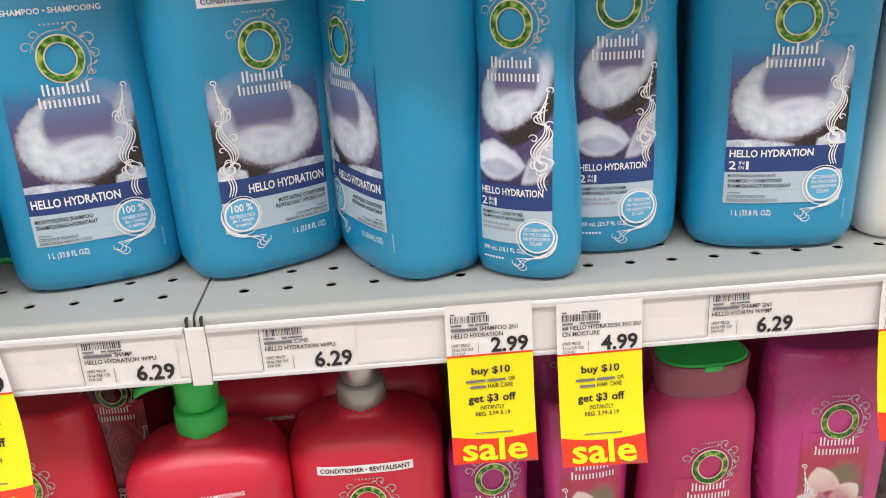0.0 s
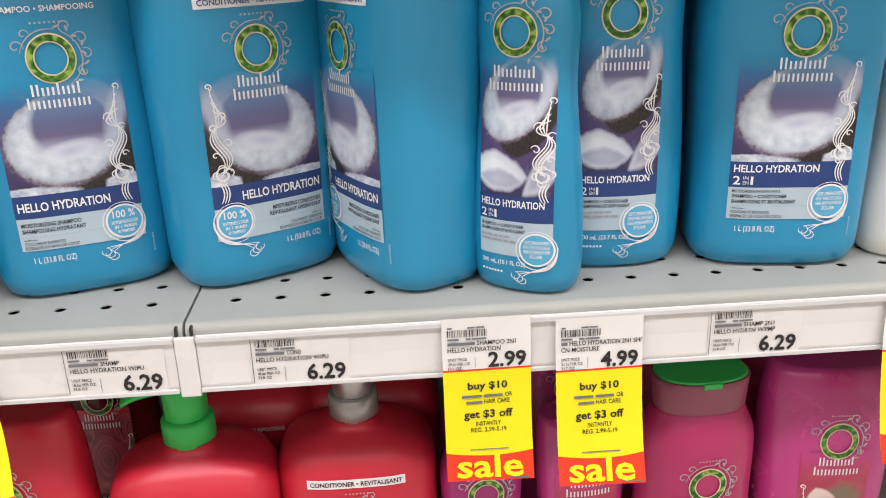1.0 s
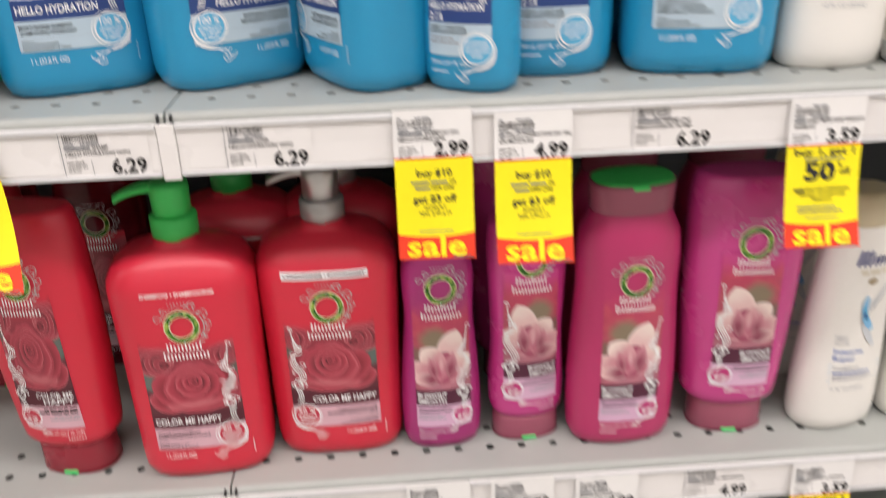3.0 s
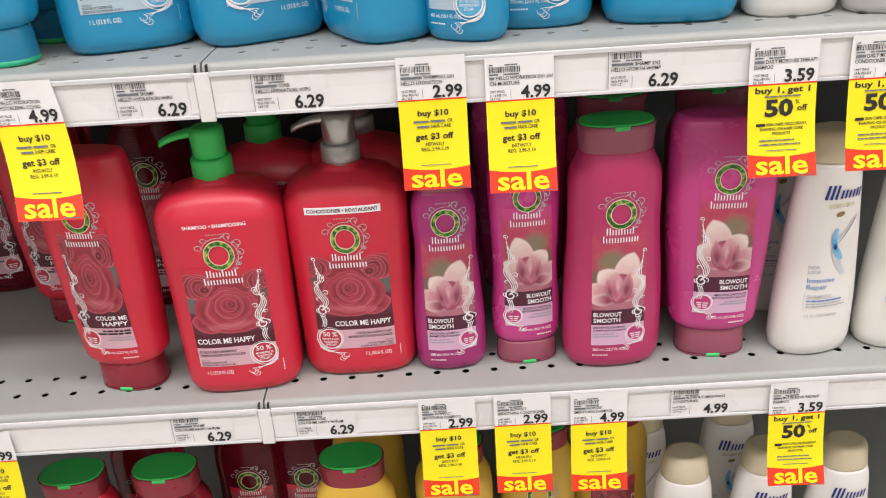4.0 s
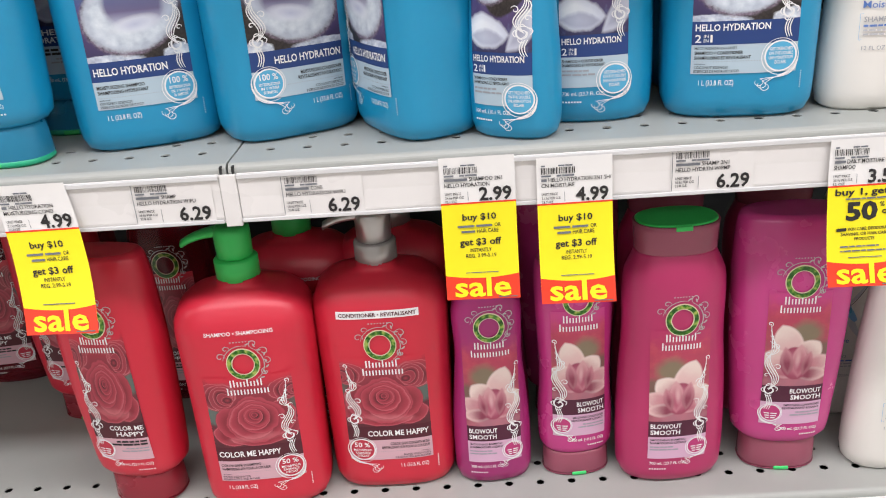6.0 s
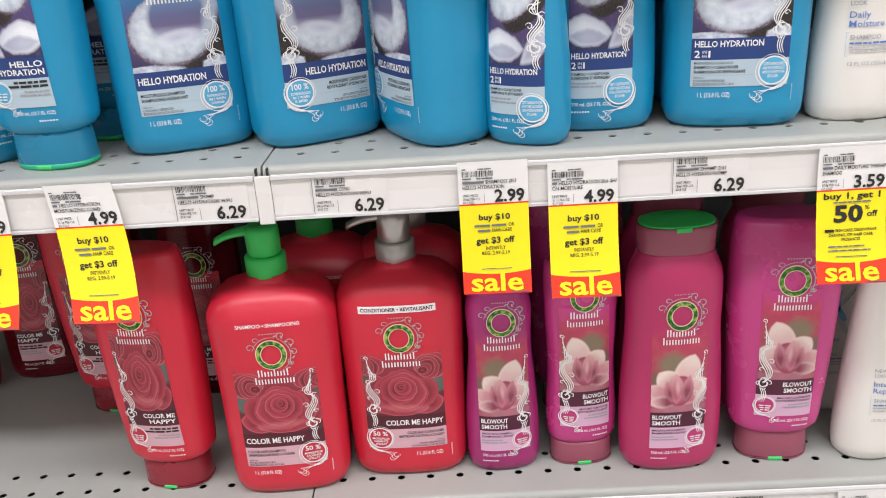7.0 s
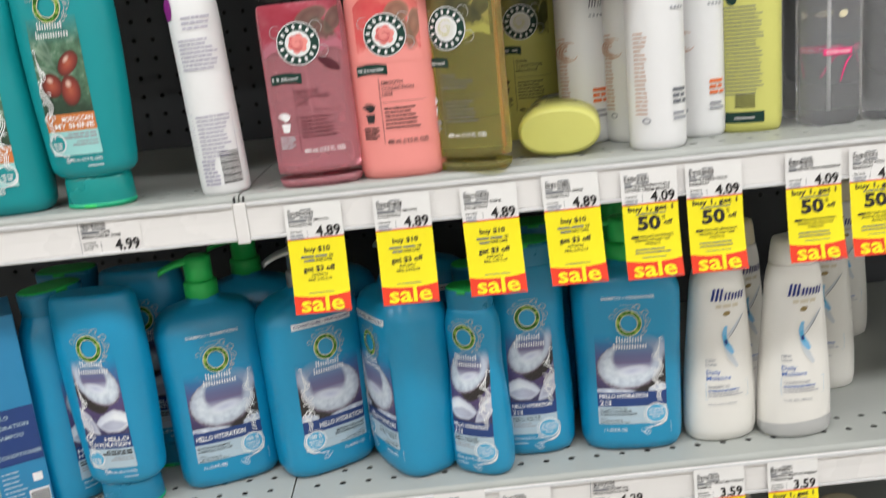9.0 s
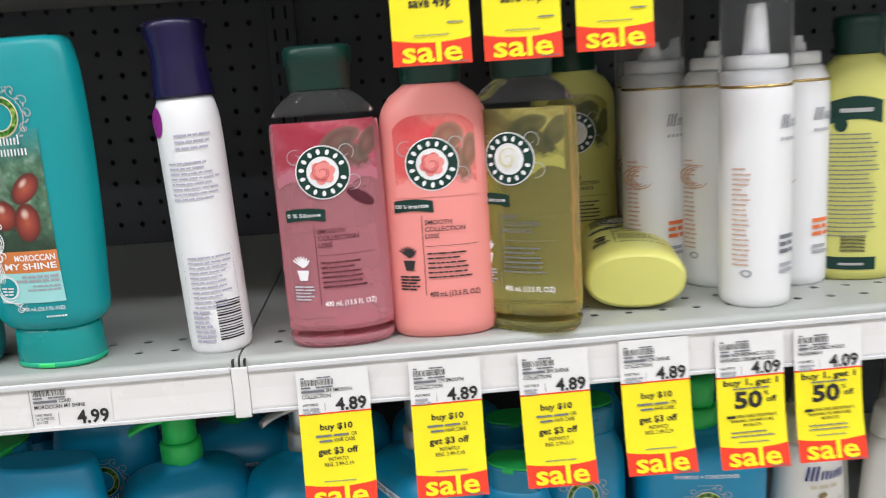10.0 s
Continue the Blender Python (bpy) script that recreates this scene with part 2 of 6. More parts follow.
def blossom_art(name, body):
    a = Art(name, 0.34, 1.7)
    a.lay(a.ramp(a.up, [(0.0, (0.22, 0.035, 0.075)), (0.25, (0.34, 0.075, 0.12)), (0.55, (0.42, 0.06, 0.10)), (0.75, (0.46, 0.045, 0.10)), (1.0, body)]))
    a.lay((0.62, 0.10, 0.12), a.inside(a.noise(4.0), 0.12, 0.44), 0.5)
    a.lay((0.17, 0.20, 0.11), a.inside(a.oval(0.36, 0.98, 0.24, 0.20, 10, 0.8, 4), 0.35), 0.8)
    a.lay((0.10, 0.12, 0.07), a.inside(a.oval(0.05, 0.66, 0.20, 0.14, 30, 0.7, 4), 0.35), 0.7)
    a.lay((0.50, 0.22, 0.27), a.inside(a.oval(0.55, 0.06, 0.50, 0.10, 0, 0.9, 8), 0.4), 0.6)
    cream, pale, rose, deep = (0.80, 0.66, 0.60), (0.70, 0.43, 0.43), (0.46, 0.14, 0.19), (0.24, 0.035, 0.075)
    rim = (0.84, 0.68, 0.64)
    for bx, by, ln, wd, turn, c0, c1 in (
        (0.62, 0.40, 0.72, 0.46, -20, pale, cream), (0.64, 0.36, 0.56, 0.44, 46, rose, cream), (0.70, 0.34, 0.46, 0.38, -64, pale, cream),
        (0.60, 0.24, 0.62, 0.36, 72, rose, pale), (0.62, 0.18, 0.58, 0.26, 92, deep, pale), (0.66, 0.12, 0.48, 0.36, -42, rose, pale)):
        a.petal(bx - 0.11, by + 0.05, ln, wd, turn, c0, c1, rim, 0.05)
    # the closed bud in front
    bud = a.oval(0.51, 0.43, 0.235, 0.30, -8, 0.10, 4)
    a.lay(a.ramp(bud, [(0.0, (0.58, 0.27, 0.32)), (0.45, (0.48, 0.15, 0.21)), (0.85, (0.34, 0.06, 0.115)), (1.0, (0.30, 0.05, 0.10))]), a.inside(bud, 0.05))
    for bx, by, ln, wd, turn, c0, c1 in ((0.56, 0.12, 0.60, 0.26, 2, (0.42, 0.10, 0.16), (0.62, 0.32, 0.34)), (0.72, 0.16, 0.52, 0.20, -8, deep, (0.50, 0.18, 0.23)), (0.48, 0.16, 0.44, 0.16, 14, deep, rose)):
        a.petal(bx - 0.11, by + 0.05, ln, wd, turn, c0, c1, (0.66, 0.36, 0.38), 0.05)
    a.lay((0.80, 0.56, 0.56), a.inside(a.oval(0.47, 0.49, 0.035, 0.12, 4, 0.3, 6), 0.6), 0.5)
    a.lay(body, a.inside(a.math("SUBTRACT", 1.0, a.up), 0.10, 0.06))
    return a.done()


def fruit_art(name, body):
    a = Art(name, 0.36, 1.5)
    a.lay(a.ramp(a.noise(5.0), [(0.3, (0.02, 0.05, 0.025)), (0.55, (0.09, 0.19, 0.11)), (0.8, (0.36, 0.46, 0.36))]))
    a.lay((0.015, 0.035, 0.018), a.inside(a.oval(0.55, 0.02, 0.70, 0.30, 0, 0.5, 5), 0.4), 0.85)
    for bx, by, ln, turn in ((0.55, 0.75, 0.55, -50), (0.60, 0.85, 0.50, -25), (0.50, 0.60, 0.55, -72)):
        a.petal(bx, by, ln, 0.13, turn, (0.03, 0.10, 0.05), (0.26, 0.38, 0.26), (0.40, 0.50, 0.40), 0.06)
    for cx, cy, rx, ry, turn in ((0.30, 0.78, 0.24, 0.15, -38), (0.70, 0.46, 0.22, 0.19, 10), (0.34, 0.36, 0.19, 0.24, 8)):
        d = a.oval(cx, cy, rx, ry, turn, 0.12, 6)
        a.lay(a.ramp(d, [(0.0, (0.42, 0.10, 0.05)), (0.55, (0.26, 0.04, 0.025)), (1.0, (0.09, 0.014, 0.010))]), a.inside(d, 0.06))
        a.lay((0.80, 0.62, 0.50), a.inside(a.oval(cx + 0.02, cy + ry * 0.45, rx * 0.24, ry * 0.20, turn, 0.3, 8), 0.6), 0.7)
    a.lay(body, a.inside(a.math("SUBTRACT", 1.0, a.up), 0.18, 0.10))
    return a.done()


def herb_art(name, c0, c1, c2, base, leaf):
    """Petals and leaves that fade raggedly into the bottle's own colour at the foot."""
    a = Art(name, 0.4)
    a.lay(a.ramp(a.noise(2.2, 3.0), [(0.34, c0), (0.5, c1), (0.64, c2)]))
    a.lay(c0, a.inside(a.oval(0.22, 0.62, 0.34, 0.40, 20, 0.4, 4), 0.06), 0.6)
    for cx, cy, rx, ry, t in ((0.80, 0.40, 0.10, 0.34, 22), (0.92, 0.58, 0.09, 0.30, -14), (0.66, 0.72, 0.22, 0.16, 35), (0.38, 0.20, 0.10, 0.16, -10)):
        d = a.oval(cx, cy, rx, ry, t, 0.2, 6)
        a.lay(a.ramp(d, [(0.0, leaf), (0.6, tuple(c * 0.6 for c in leaf)), (1.0, leaf)]), a.inside(d, 0.08), 0.85)
    low = a.math("ADD", a.axis(1), a.math("MULTIPLY", a.math("SUBTRACT", a.noise(4.0), 0.5), 0.9))
    a.lay(base, a.inside(low, 0.06, 0.24))
    return a.done()


def green_foil(name):
    a = Art(name, 0.25)
    a.lay(a.ramp(a.noise(22.0, 1.0), [(0.36, (0.015, 0.085, 0.006)), (0.5, (0.06, 0.20, 0.015)), (0.64, (0.34, 0.46, 0.08))]))
    return a.done()


BLUE = (0.010, 0.275, 0.50)
RED = (0.62, 0.019, 0.046)
PURPLE = (0.36, 0.024, 0.16)
PINK = (0.46, 0.026, 0.125)
MAT = {
    "blue": plastic("blue_satin_plastic", BLUE, 0.33, 0.03, 30, ior=1.62),
    "red": plastic("red_satin_plastic", RED, 0.36, 0.04, 30, ior=1.55),
    "purple": plastic("purple_satin_plastic", PURPLE, 0.34, 0.04, 30, ior=1.55),
    "pink": plastic("magenta_satin_plastic", PINK, 0.34, 0.04, 30, ior=1.55),
    "teal": plastic("teal_satin_plastic", (0.012, 0.28, 0.30), 0.36, 0.04, 30),
    "red_cap": plastic("dark_red_clear_plastic", (0.36, 0.03, 0.05), 0.28, 0.05, 30, trans=0.25),
    "pink_cap": plastic("dusky_pink_clear_plastic", (0.42, 0.11, 0.17), 0.24, 0.05, 30, trans=0.25),
    "blue_cap": plastic("blue_clear_plastic", (0.03, 0.28, 0.48), 0.28, 0.05, 30, trans=0.25),
    "teal_cap": plastic("teal_clear_plastic", (0.02, 0.36, 0.34), 0.28, 0.05, 30, trans=0.25),
    "green": plastic("bright_green_plastic", (0.04, 0.52, 0.10), 0.35, 0.04, 30),
    "green_lid": plastic("sea_green_clear_plastic", (0.03, 0.50, 0.26), 0.3, 0.06, 30, trans=0.2),
    "green_seal": plastic("green_seal_plastic", (0.06, 0.62, 0.16), 0.35, 0.04, 30),
    "silver": plastic("brushed_silver", (0.54, 0.53, 0.52), 0.30, 0.04, 60, metal=0.85),
    "grey_collar": plastic("grey_clear_plastic", (0.44, 0.43, 0.42), 0.24, 0.05, 40, metal=0.5),
    "red_clear": plastic("clear_dark_red_shampoo", (0.36, 0.018, 0.04), 0.08, 0.05, 30, trans=0.75, ior=1.35),
    "pink_gel": plastic("clear_pink_shampoo", (0.97, 0.42, 0.48), 0.05, 0.04, 20, trans=0.70, ior=1.3),
    "yellow_gel": plastic("clear_yellow_shampoo", (0.90, 0.84, 0.28), 0.05, 0.04, 20, trans=0.86, ior=1.3),
    "clear": plastic("clear_plastic", (0.92, 0.93, 0.94), 0.05, 0.01, 20, trans=0.97, ior=1.2),
    "gel": plastic("clear_styling_gel", (0.80, 0.80, 0.82), 0.08, 0.02, 20, trans=0.86, ior=1.25),
    "salmon": plastic("salmon_pink_plastic", (0.86, 0.30, 0.27), 0.4, 0.03, 30),
    "lemon": plastic("pale_yellow_plastic", (0.64, 0.63, 0.17), 0.4, 0.03, 30),
    "gold_plastic": plastic("golden_yellow_plastic", (0.66, 0.42, 0.05), 0.4, 0.04, 30),
    "dark_green": plastic("dark_green_plastic", (0.004, 0.036, 0.025), 0.32, 0.06, 60),
    "white": plastic("white_bottle_plastic", (0.80, 0.78, 0.73), 0.36, 0.02, 30),
    "cream": plastic("cream_cap_plastic", (0.66, 0.58, 0.40), 0.36, 0.03, 30),
    "can_white": plastic("white_enamel", (0.80, 0.80, 0.80), 0.3, 0.02, 30),
    "violet": plastic("dark_violet_shrink_wrap", (0.012, 0.008, 0.05), 0.16, 0.15, 90, bump=0.3),
    "gold": plastic("gold_band", (0.5, 0.36, 0.14), 0.25, 0.1, 90, metal=0.9),
    "shelf": plastic("grey_enamelled_steel", (0.40, 0.415, 0.39), 0.38, 0.05, 25, bump=0.05),
    "gap_shade": plastic("dark_gap_shade", (0.03, 0.03, 0.03), 0.5, 0.1, 60),
    "channel": plastic("white_price_channel", (0.78, 0.76, 0.74), 0.28, 0.02, 14),
    "channel_lip": plastic("clear_channel_lip", (0.66, 0.66, 0.66), 0.15, 0.03, 30),
    "peg": plastic("grey_pegboard", (0.062, 0.066, 0.073), 0.55, 0.07, 20, bump=0.05),
    "hole_shade": plastic("hole_shade_black", (0.01, 0.01, 0.012), 0.8, 0.05, 20),
    "paper": plastic("white_label_paper", (0.80, 0.79, 0.77), 0.6, 0.02, 120),
    "yellow": plastic("yellow_sale_paper", (0.90, 0.78, 0.004), 0.55, 0.02, 120),
    "sale_red": plastic("red_sale_print", (0.78, 0.045, 0.012), 0.55, 0.02, 120),
    "ink": plastic("black_ink", (0.022, 0.02, 0.02), 0.6, 0.02, 60),
    "ink_grey": plastic("grey_ink", (0.16, 0.17, 0.19), 0.6, 0.02, 60),
    "ink_soft": plastic("soft_grey_ink", (0.36, 0.37, 0.40), 0.6, 0.02, 60),
    "ink_tan": plastic("faint_tan_ink", (0.60, 0.40, 0.30), 0.6, 0.02, 60),
    "ink_faint": plastic("faint_grey_ink", (0.50, 0.50, 0.53), 0.6, 0.02, 60),
    "pink2": plastic("lilac_pink_satin_plastic", (0.55, 0.045, 0.235), 0.26, 0.04, 30, ior=1.6),
    "petal_dark": herb_art("dark_petal_print", (0.32, 0.012, 0.035), (0.40, 0.05, 0.085), (0.52, 0.16, 0.19), (0.46, 0.15, 0.20), (0.16, 0.11, 0.08)),
    "ink_navy": plastic("navy_ink", (0.015, 0.03, 0.20), 0.4, 0.03, 60),
    "ink_sky": plastic("sky_blue_ink", (0.22, 0.50, 0.76), 0.4, 0.08, 60),
    "ink_pale": plastic("pale_grey_ink", (0.60, 0.63, 0.66), 0.4, 0.05, 60),
    "ink_mid_blue": plastic("mid_blue_ink", (0.10, 0.20, 0.52), 0.4, 0.03, 60),
    "ink_beige": plastic("faint_beige_ink", (0.66, 0.60, 0.46), 0.4, 0.04, 60),
    "ink_gold": plastic("dull_gold_ink", (0.30, 0.22, 0.09), 0.3, 0.06, 60, metal=0.4),
    "cloudy": plastic("cloudy_grey_plastic", (0.50, 0.50, 0.49), 0.3, 0.04, 40),
    "ink_violet": plastic("violet_grey_ink", (0.42, 0.40, 0.50), 0.5, 0.03, 60),
    "magenta_ink": plastic("magenta_ink", (0.26, 0.02, 0.24), 0.4, 0.05, 60),
    "ink_orange": plastic("orange_ink", (0.75, 0.18, 0.05), 0.5, 0.03, 60),
    "ink_pink": plastic("pink_ink", (0.85, 0.05, 0.22), 0.5, 0.03, 60),
    "ink_white": plastic("white_ink", (0.86, 0.86, 0.86), 0.45, 0.02, 60),
    "scroll": plastic("pale_silver_ink", (0.48, 0.47, 0.47), 0.35, 0.06, 90, metal=0.3),
    "ring_gold": plastic("pale_gold_ring_ink", (0.72, 0.66, 0.45), 0.3, 0.05, 90),
    "foil": green_foil("green_leaf_foil"),
    "navy": plastic("navy_label_band", (0.022, 0.055, 0.20), 0.4, 0.04, 40),
    "maroon": plastic("maroon_label_band", (0.085, 0.012, 0.022), 0.4, 0.04, 40),
    "plum": plastic("dark_plum_label_band", (0.08, 0.012, 0.035), 0.4, 0.04, 40),
    "blue_panel": plastic("pale_blue_label_panel", (0.46, 0.58, 0.66), 0.4, 0.02, 40),
    "pink_panel": plastic("pale_pink_label_panel", (0.66, 0.40, 0.46), 0.4, 0.02, 40),
    "mauve_panel": plastic("pale_mauve_label_panel", (0.68, 0.42, 0.58), 0.4, 0.02, 40),
    "orange_band": plastic("orange_label_band", (0.62, 0.2, 0.05), 0.4, 0.05, 60),
    "teal_panel": plastic("pale_teal_label_panel", (0.35, 0.68, 0.66), 0.4, 0.03, 40),
    "badge_blue": plastic("sky_blue_badge", (0.10, 0.42, 0.66), 0.4, 0.03, 40),
    "badge_red": plastic("crimson_badge", (0.52, 0.03, 0.06), 0.4, 0.03, 40),
    "badge_pink": plastic("rose_badge", (0.50, 0.04, 0.18), 0.4, 0.03, 40),
    "coco": coconut_art("coconut_print", BLUE),
    "coco_slim": coconut_art("slim_coconut_print", BLUE, True),
    "rose": rose_art("rose_print", RED),
    "bloom_p": blossom_art("blossom_print_purple", PURPLE),
    "bloom_k": blossom_art("blossom_print_magenta", PINK),
    "bloom_l": blossom_art("blossom_print_lilac", (0.55, 0.045, 0.235)),
    "fruit": fruit_art("fruit_print", (0.012, 0.28, 0.30)),
    "petal_print": herb_art("rose_petal_print", (0.66, 0.05, 0.06), (0.74, 0.16, 0.14), (0.72, 0.26, 0.22), (0.86, 0.30, 0.27), (0.30, 0.18, 0.11)),
    "herb_print": herb_art("chamomile_print", (0.12, 0.11, 0.02), (0.38, 0.36, 0.08), (0.62, 0.58, 0.2), (0.64, 0.63, 0.17), (0.08, 0.10, 0.02)),
    "herb_dark": herb_art("dark_chamomile_print", (0.10, 0.08, 0.02), (0.24, 0.20, 0.04), (0.42, 0.36, 0.10), (0.34, 0.32, 0.06), (0.06, 0.06, 0.015)),
    "floor": plastic("speckled_vinyl_tile", (0.52, 0.50, 0.46), 0.3, 0.08, 8),
    "wall": plastic("painted_wall", (0.62, 0.61, 0.58), 0.6, 0.04, 3),
    "ceiling": plastic("ceiling_board", (0.75, 0.74, 0.72), 0.8, 0.04, 6),
    "carton": plastic("blue_gift_carton", (0.035, 0.24, 0.46), 0.35, 0.04, 40),
}

# ---- building helpers ----


def part(name, bm, material, parent=None, label="", smooth=True):
    me = bpy.data.meshes.new(name)
    bm.to_mesh(me)
    bm.free()
    me.materials.append(MAT[material])
    if smooth:
        for p in me.polygons:
            p.use_smooth = len(p.vertices) < 12
    ob = new(name, me)
    ob.parent = parent
    if label:
        tagged(ob, label)
    return ob


def thing(name, label, category, group="", kind=""):
    return tagged(new(name), label, category, group, kind)


def box_bm(bm, x0, x1, y0, y1, z0, z1, bevel=0.0):
    r = bmesh.ops.create_cube(bm, size=1, matrix=Matrix.Translation(((x0 + x1) / 2, (y0 + y1) / 2, (z0 + z1) / 2)) @ Matrix.Diagonal((x1 - x0, y1 - y0, z1 - z0, 1)))
    if bevel:
        es = list({e for v in r["verts"] for e in v.link_edges})
        bmesh.ops.bevel(bm, geom=es, offset=bevel, segments=2, affect="EDGES", profile=0.5)
    return bm


def loft(rings, n=2.6, segs=56, cx=0.0, cy=0.0, bm=None):
    """A closed body through rings (z, half width, half depth) of superellipse section."""
    bm = bm or bmesh.new()
    rows = []
    for z, w, d in rings:
        row = []
        for i in range(segs):
            a = 2 * math.pi * i / segs
            c, s = math.cos(a), math.sin(a)
            row.append(bm.verts.new((cx + w * math.copysign(abs(c) ** (2 / n), c), cy + d * math.copysign(abs(s) ** (2 / n), s), z)))
        rows.append(row)
    for lo, hi in zip(rows, rows[1:]):
        for i in range(segs):
            j = (i + 1) % segs
            bm.faces.new((lo[i], lo[j], hi[j], hi[i]))
    bm.faces.new(list(reversed(rows[0])))
    bm.faces.new(rows[-1])
    return bm


def smooth_rings(keys, step=0.005):
    """Rings between the given ones, eased so that the outline has no corners."""
    out = []
    for i in range(len(keys) - 1):
        p0, p1, p2, p3 = keys[max(i - 1, 0)], keys[i], keys[i + 1], keys[min(i + 2, len(keys) - 1)]
        k = max(1, int((p2[0] - p1[0]) / step))
        for j in range(k):
            u = j / k
            row = [p1[0] + (p2[0] - p1[0]) * u]
            for c in (1, 2):
                m1 = (p2[c] - p0[c]) / max(p2[0] - p0[0], 1e-6) * (p2[0] - p1[0])
                m2 = (p3[c] - p1[c]) / max(p3[0] - p1[0], 1e-6) * (p2[0] - p1[0])
                h = (2 * u**3 - 3 * u**2 + 1) * p1[c] + (u**3 - 2 * u**2 + u) * m1 + (-2 * u**3 + 3 * u**2) * p2[c] + (u**3 - u**2) * m2
                row.append(h)
            out.append(tuple(row))
    out.append(tuple(keys[-1]))
    return out


class Skin:
    """The front of a lofted body, to lay prints on: x across, z up, o off the surface."""

    def __init__(self, rings, n):
        self.z = [r[0] for r in rings]
        self.w = [r[1] for r in rings]
        self.d = [r[2] for r in rings]
        self.n = n

    def __call__(self, x, z, o):
        w, d = np.interp(z, self.z, self.w), np.interp(z, self.z, self.d)
        f = min(abs(x) / w, 0.985)
        y = d * (1 - f**self.n) ** (1 / self.n)
        nx, ny = math.copysign(f ** (self.n - 1) / w, x), (y / d) ** (self.n - 1) / d
        k = math.hypot(nx, ny)
        return (x + o * nx / k, -(y + o * ny / k), z)


def flat(x, z, o):
    return (x, -o, z)


TEXTS = {}


def text_shape(words, bold):
    key = (words, bold)
    if key not in TEXTS:
        cu = bpy.data.curves.new("lettering", "FONT")
        cu.body, cu.size, cu.resolution_u, cu.offset = words, 1.0, 2, 0.022 * bold
        ob = bpy.data.objects.new("lettering", cu)
        me = bpy.data.meshes.new_from_object(ob)
        TEXTS[key] = ([tuple(v.co) for v in me.vertices], [tuple(p.vertices) for p in me.polygons])
        bpy.data.objects.remove(ob)
        bpy.data.meshes.remove(me)
        bpy.data.curves.remove(cu)
    return TEXTS[key]


class Print:
    """Collects printed shapes by ink and lays them on a surface."""

    def __init__(self, skin):
        self.skin = skin
        self.bms = {}

    def bm(self, name, ink):
        if (name, ink) not in self.bms:
            b = bmesh.new()
            b.loops.layers.uv.new("UVMap")
            self.bms[(name, ink)] = b
        return self.bms[(name, ink)]

    def grid(self, name, ink, x0, x1, z0, z1, o, shape=None, cell=0.004):
        b = self.bm(name, ink)
        uv = b.loops.layers.uv.active
        nx, nz = max(1, int(abs(x1 - x0) / cell)), max(1, int(abs(z1 - z0) / cell))
        vs = {}
        for j in range(nz + 1):
            for i in range(nx + 1):
                u, v = i / nx, j / nz
                x, z = x0 + (x1 - x0) * u, z0 + (z1 - z0) * v
                if shape:
                    x, z = shape(u, v)
                vs[i, j] = (b.verts.new(self.skin(x, z, o)), u, v)
        for j in range(nz):
            for i in range(nx):
                q = (vs[i, j], vs[i + 1, j], vs[i + 1, j + 1], vs[i, j + 1])
                f = b.faces.new([c[0] for c in q])
                for lp, c in zip(f.loops, q):
                    lp[uv].uv = (c[1], c[2])

    def disc(self, name, ink, cx, cz, rx, rz, o, r0=0.0, segs=36, turn=0.0):
        b = self.bm(name, ink)
        uv = b.loops.layers.uv.active
        k = 3 if r0 < 0.5 else 1
        rows = []
        ct, st = math.cos(turn), math.sin(turn)
        for j in range(k + 1):
            f = max(r0 + (1 - r0) * j / k, 0.01)
            row = []
            for i in range(segs):
                a = 2 * math.pi * i / segs
                px, pz = rx * f * math.cos(a), rz * f * math.sin(a)
                row.append(b.verts.new(self.skin(cx + px * ct - pz * st, cz + px * st + pz * ct, o)))
            rows.append(row)
        for lo, hi in zip(rows, rows[1:]):
            for i in range(segs):
                f = b.faces.new((lo[i], hi[i], hi[(i + 1) % segs], lo[(i + 1) % segs]))
                for lp in f.loops:
                    lp[uv].uv = (lp.vert.co.x * 10, lp.vert.co.z * 10)

    def ribbon(self, name, ink, pts, width, o):
        b = self.bm(name, ink)
        rows = []
        for i, (x, z) in enumerate(pts):
            ax, az = pts[max(i - 1, 0)]
            bx, bz = pts[min(i + 1, len(pts) - 1)]
            tx, tz = bx - ax, bz - az
            k = math.hypot(tx, tz) or 1
            w = width * (0.35 + 0.65 * math.sin(math.pi * (0.08 + 0.84 * i / (len(pts) - 1)))) / 2
            rows.append([b.verts.new(self.skin(x - tz / k * w, z + tx / k * w, o)), b.verts.new(self.skin(x + tz / k * w, z - tx / k * w, o))])
        for p, q in zip(rows, rows[1:]):
            b.faces.new((p[0], p[1], q[1], q[0]))

    def text(self, words, ink, x, z, size, align="L", width=0.0, bold=0.0, o=0.0010, slope=0.0, name="lettering"):
        """size: the capitals' height. width: squeezed or stretched to it."""
        vs, fs = text_shape(words, bold)
        if not vs:
            return
        b = self.bm(name, ink)
        lo, hi = min(v[0] for v in vs), max(v[0] for v in vs)
        sc = size / 0.70
        sx = width / (hi - lo) if width else sc
        x0 = x - (0 if align == "L" else (hi - lo) * sx if align == "R" else (hi - lo) * sx / 2)
        made = [b.verts.new(self.skin(x0 + (v[0] - lo) * sx, z + v[1] * sc + slope * (v[0] - lo) * sx, o)) for v in vs]
        for f in fs:
            b.faces.new([made[i] for i in f])

    def bars(self, ink, x, z, size, widths, align="L", gap=0.0, o=0.0010, name="brand_mark"):
        """Words that stand as plain bars."""
        gap = gap or size * 0.45
        total = sum(widths) + gap * (len(widths) - 1)
        x -= 0 if align == "L" else total if align == "R" else total / 2
        for w in widths:
            self.grid(name, ink, x, x + w, z, z + size, o, cell=0.003)
            x += w + gap

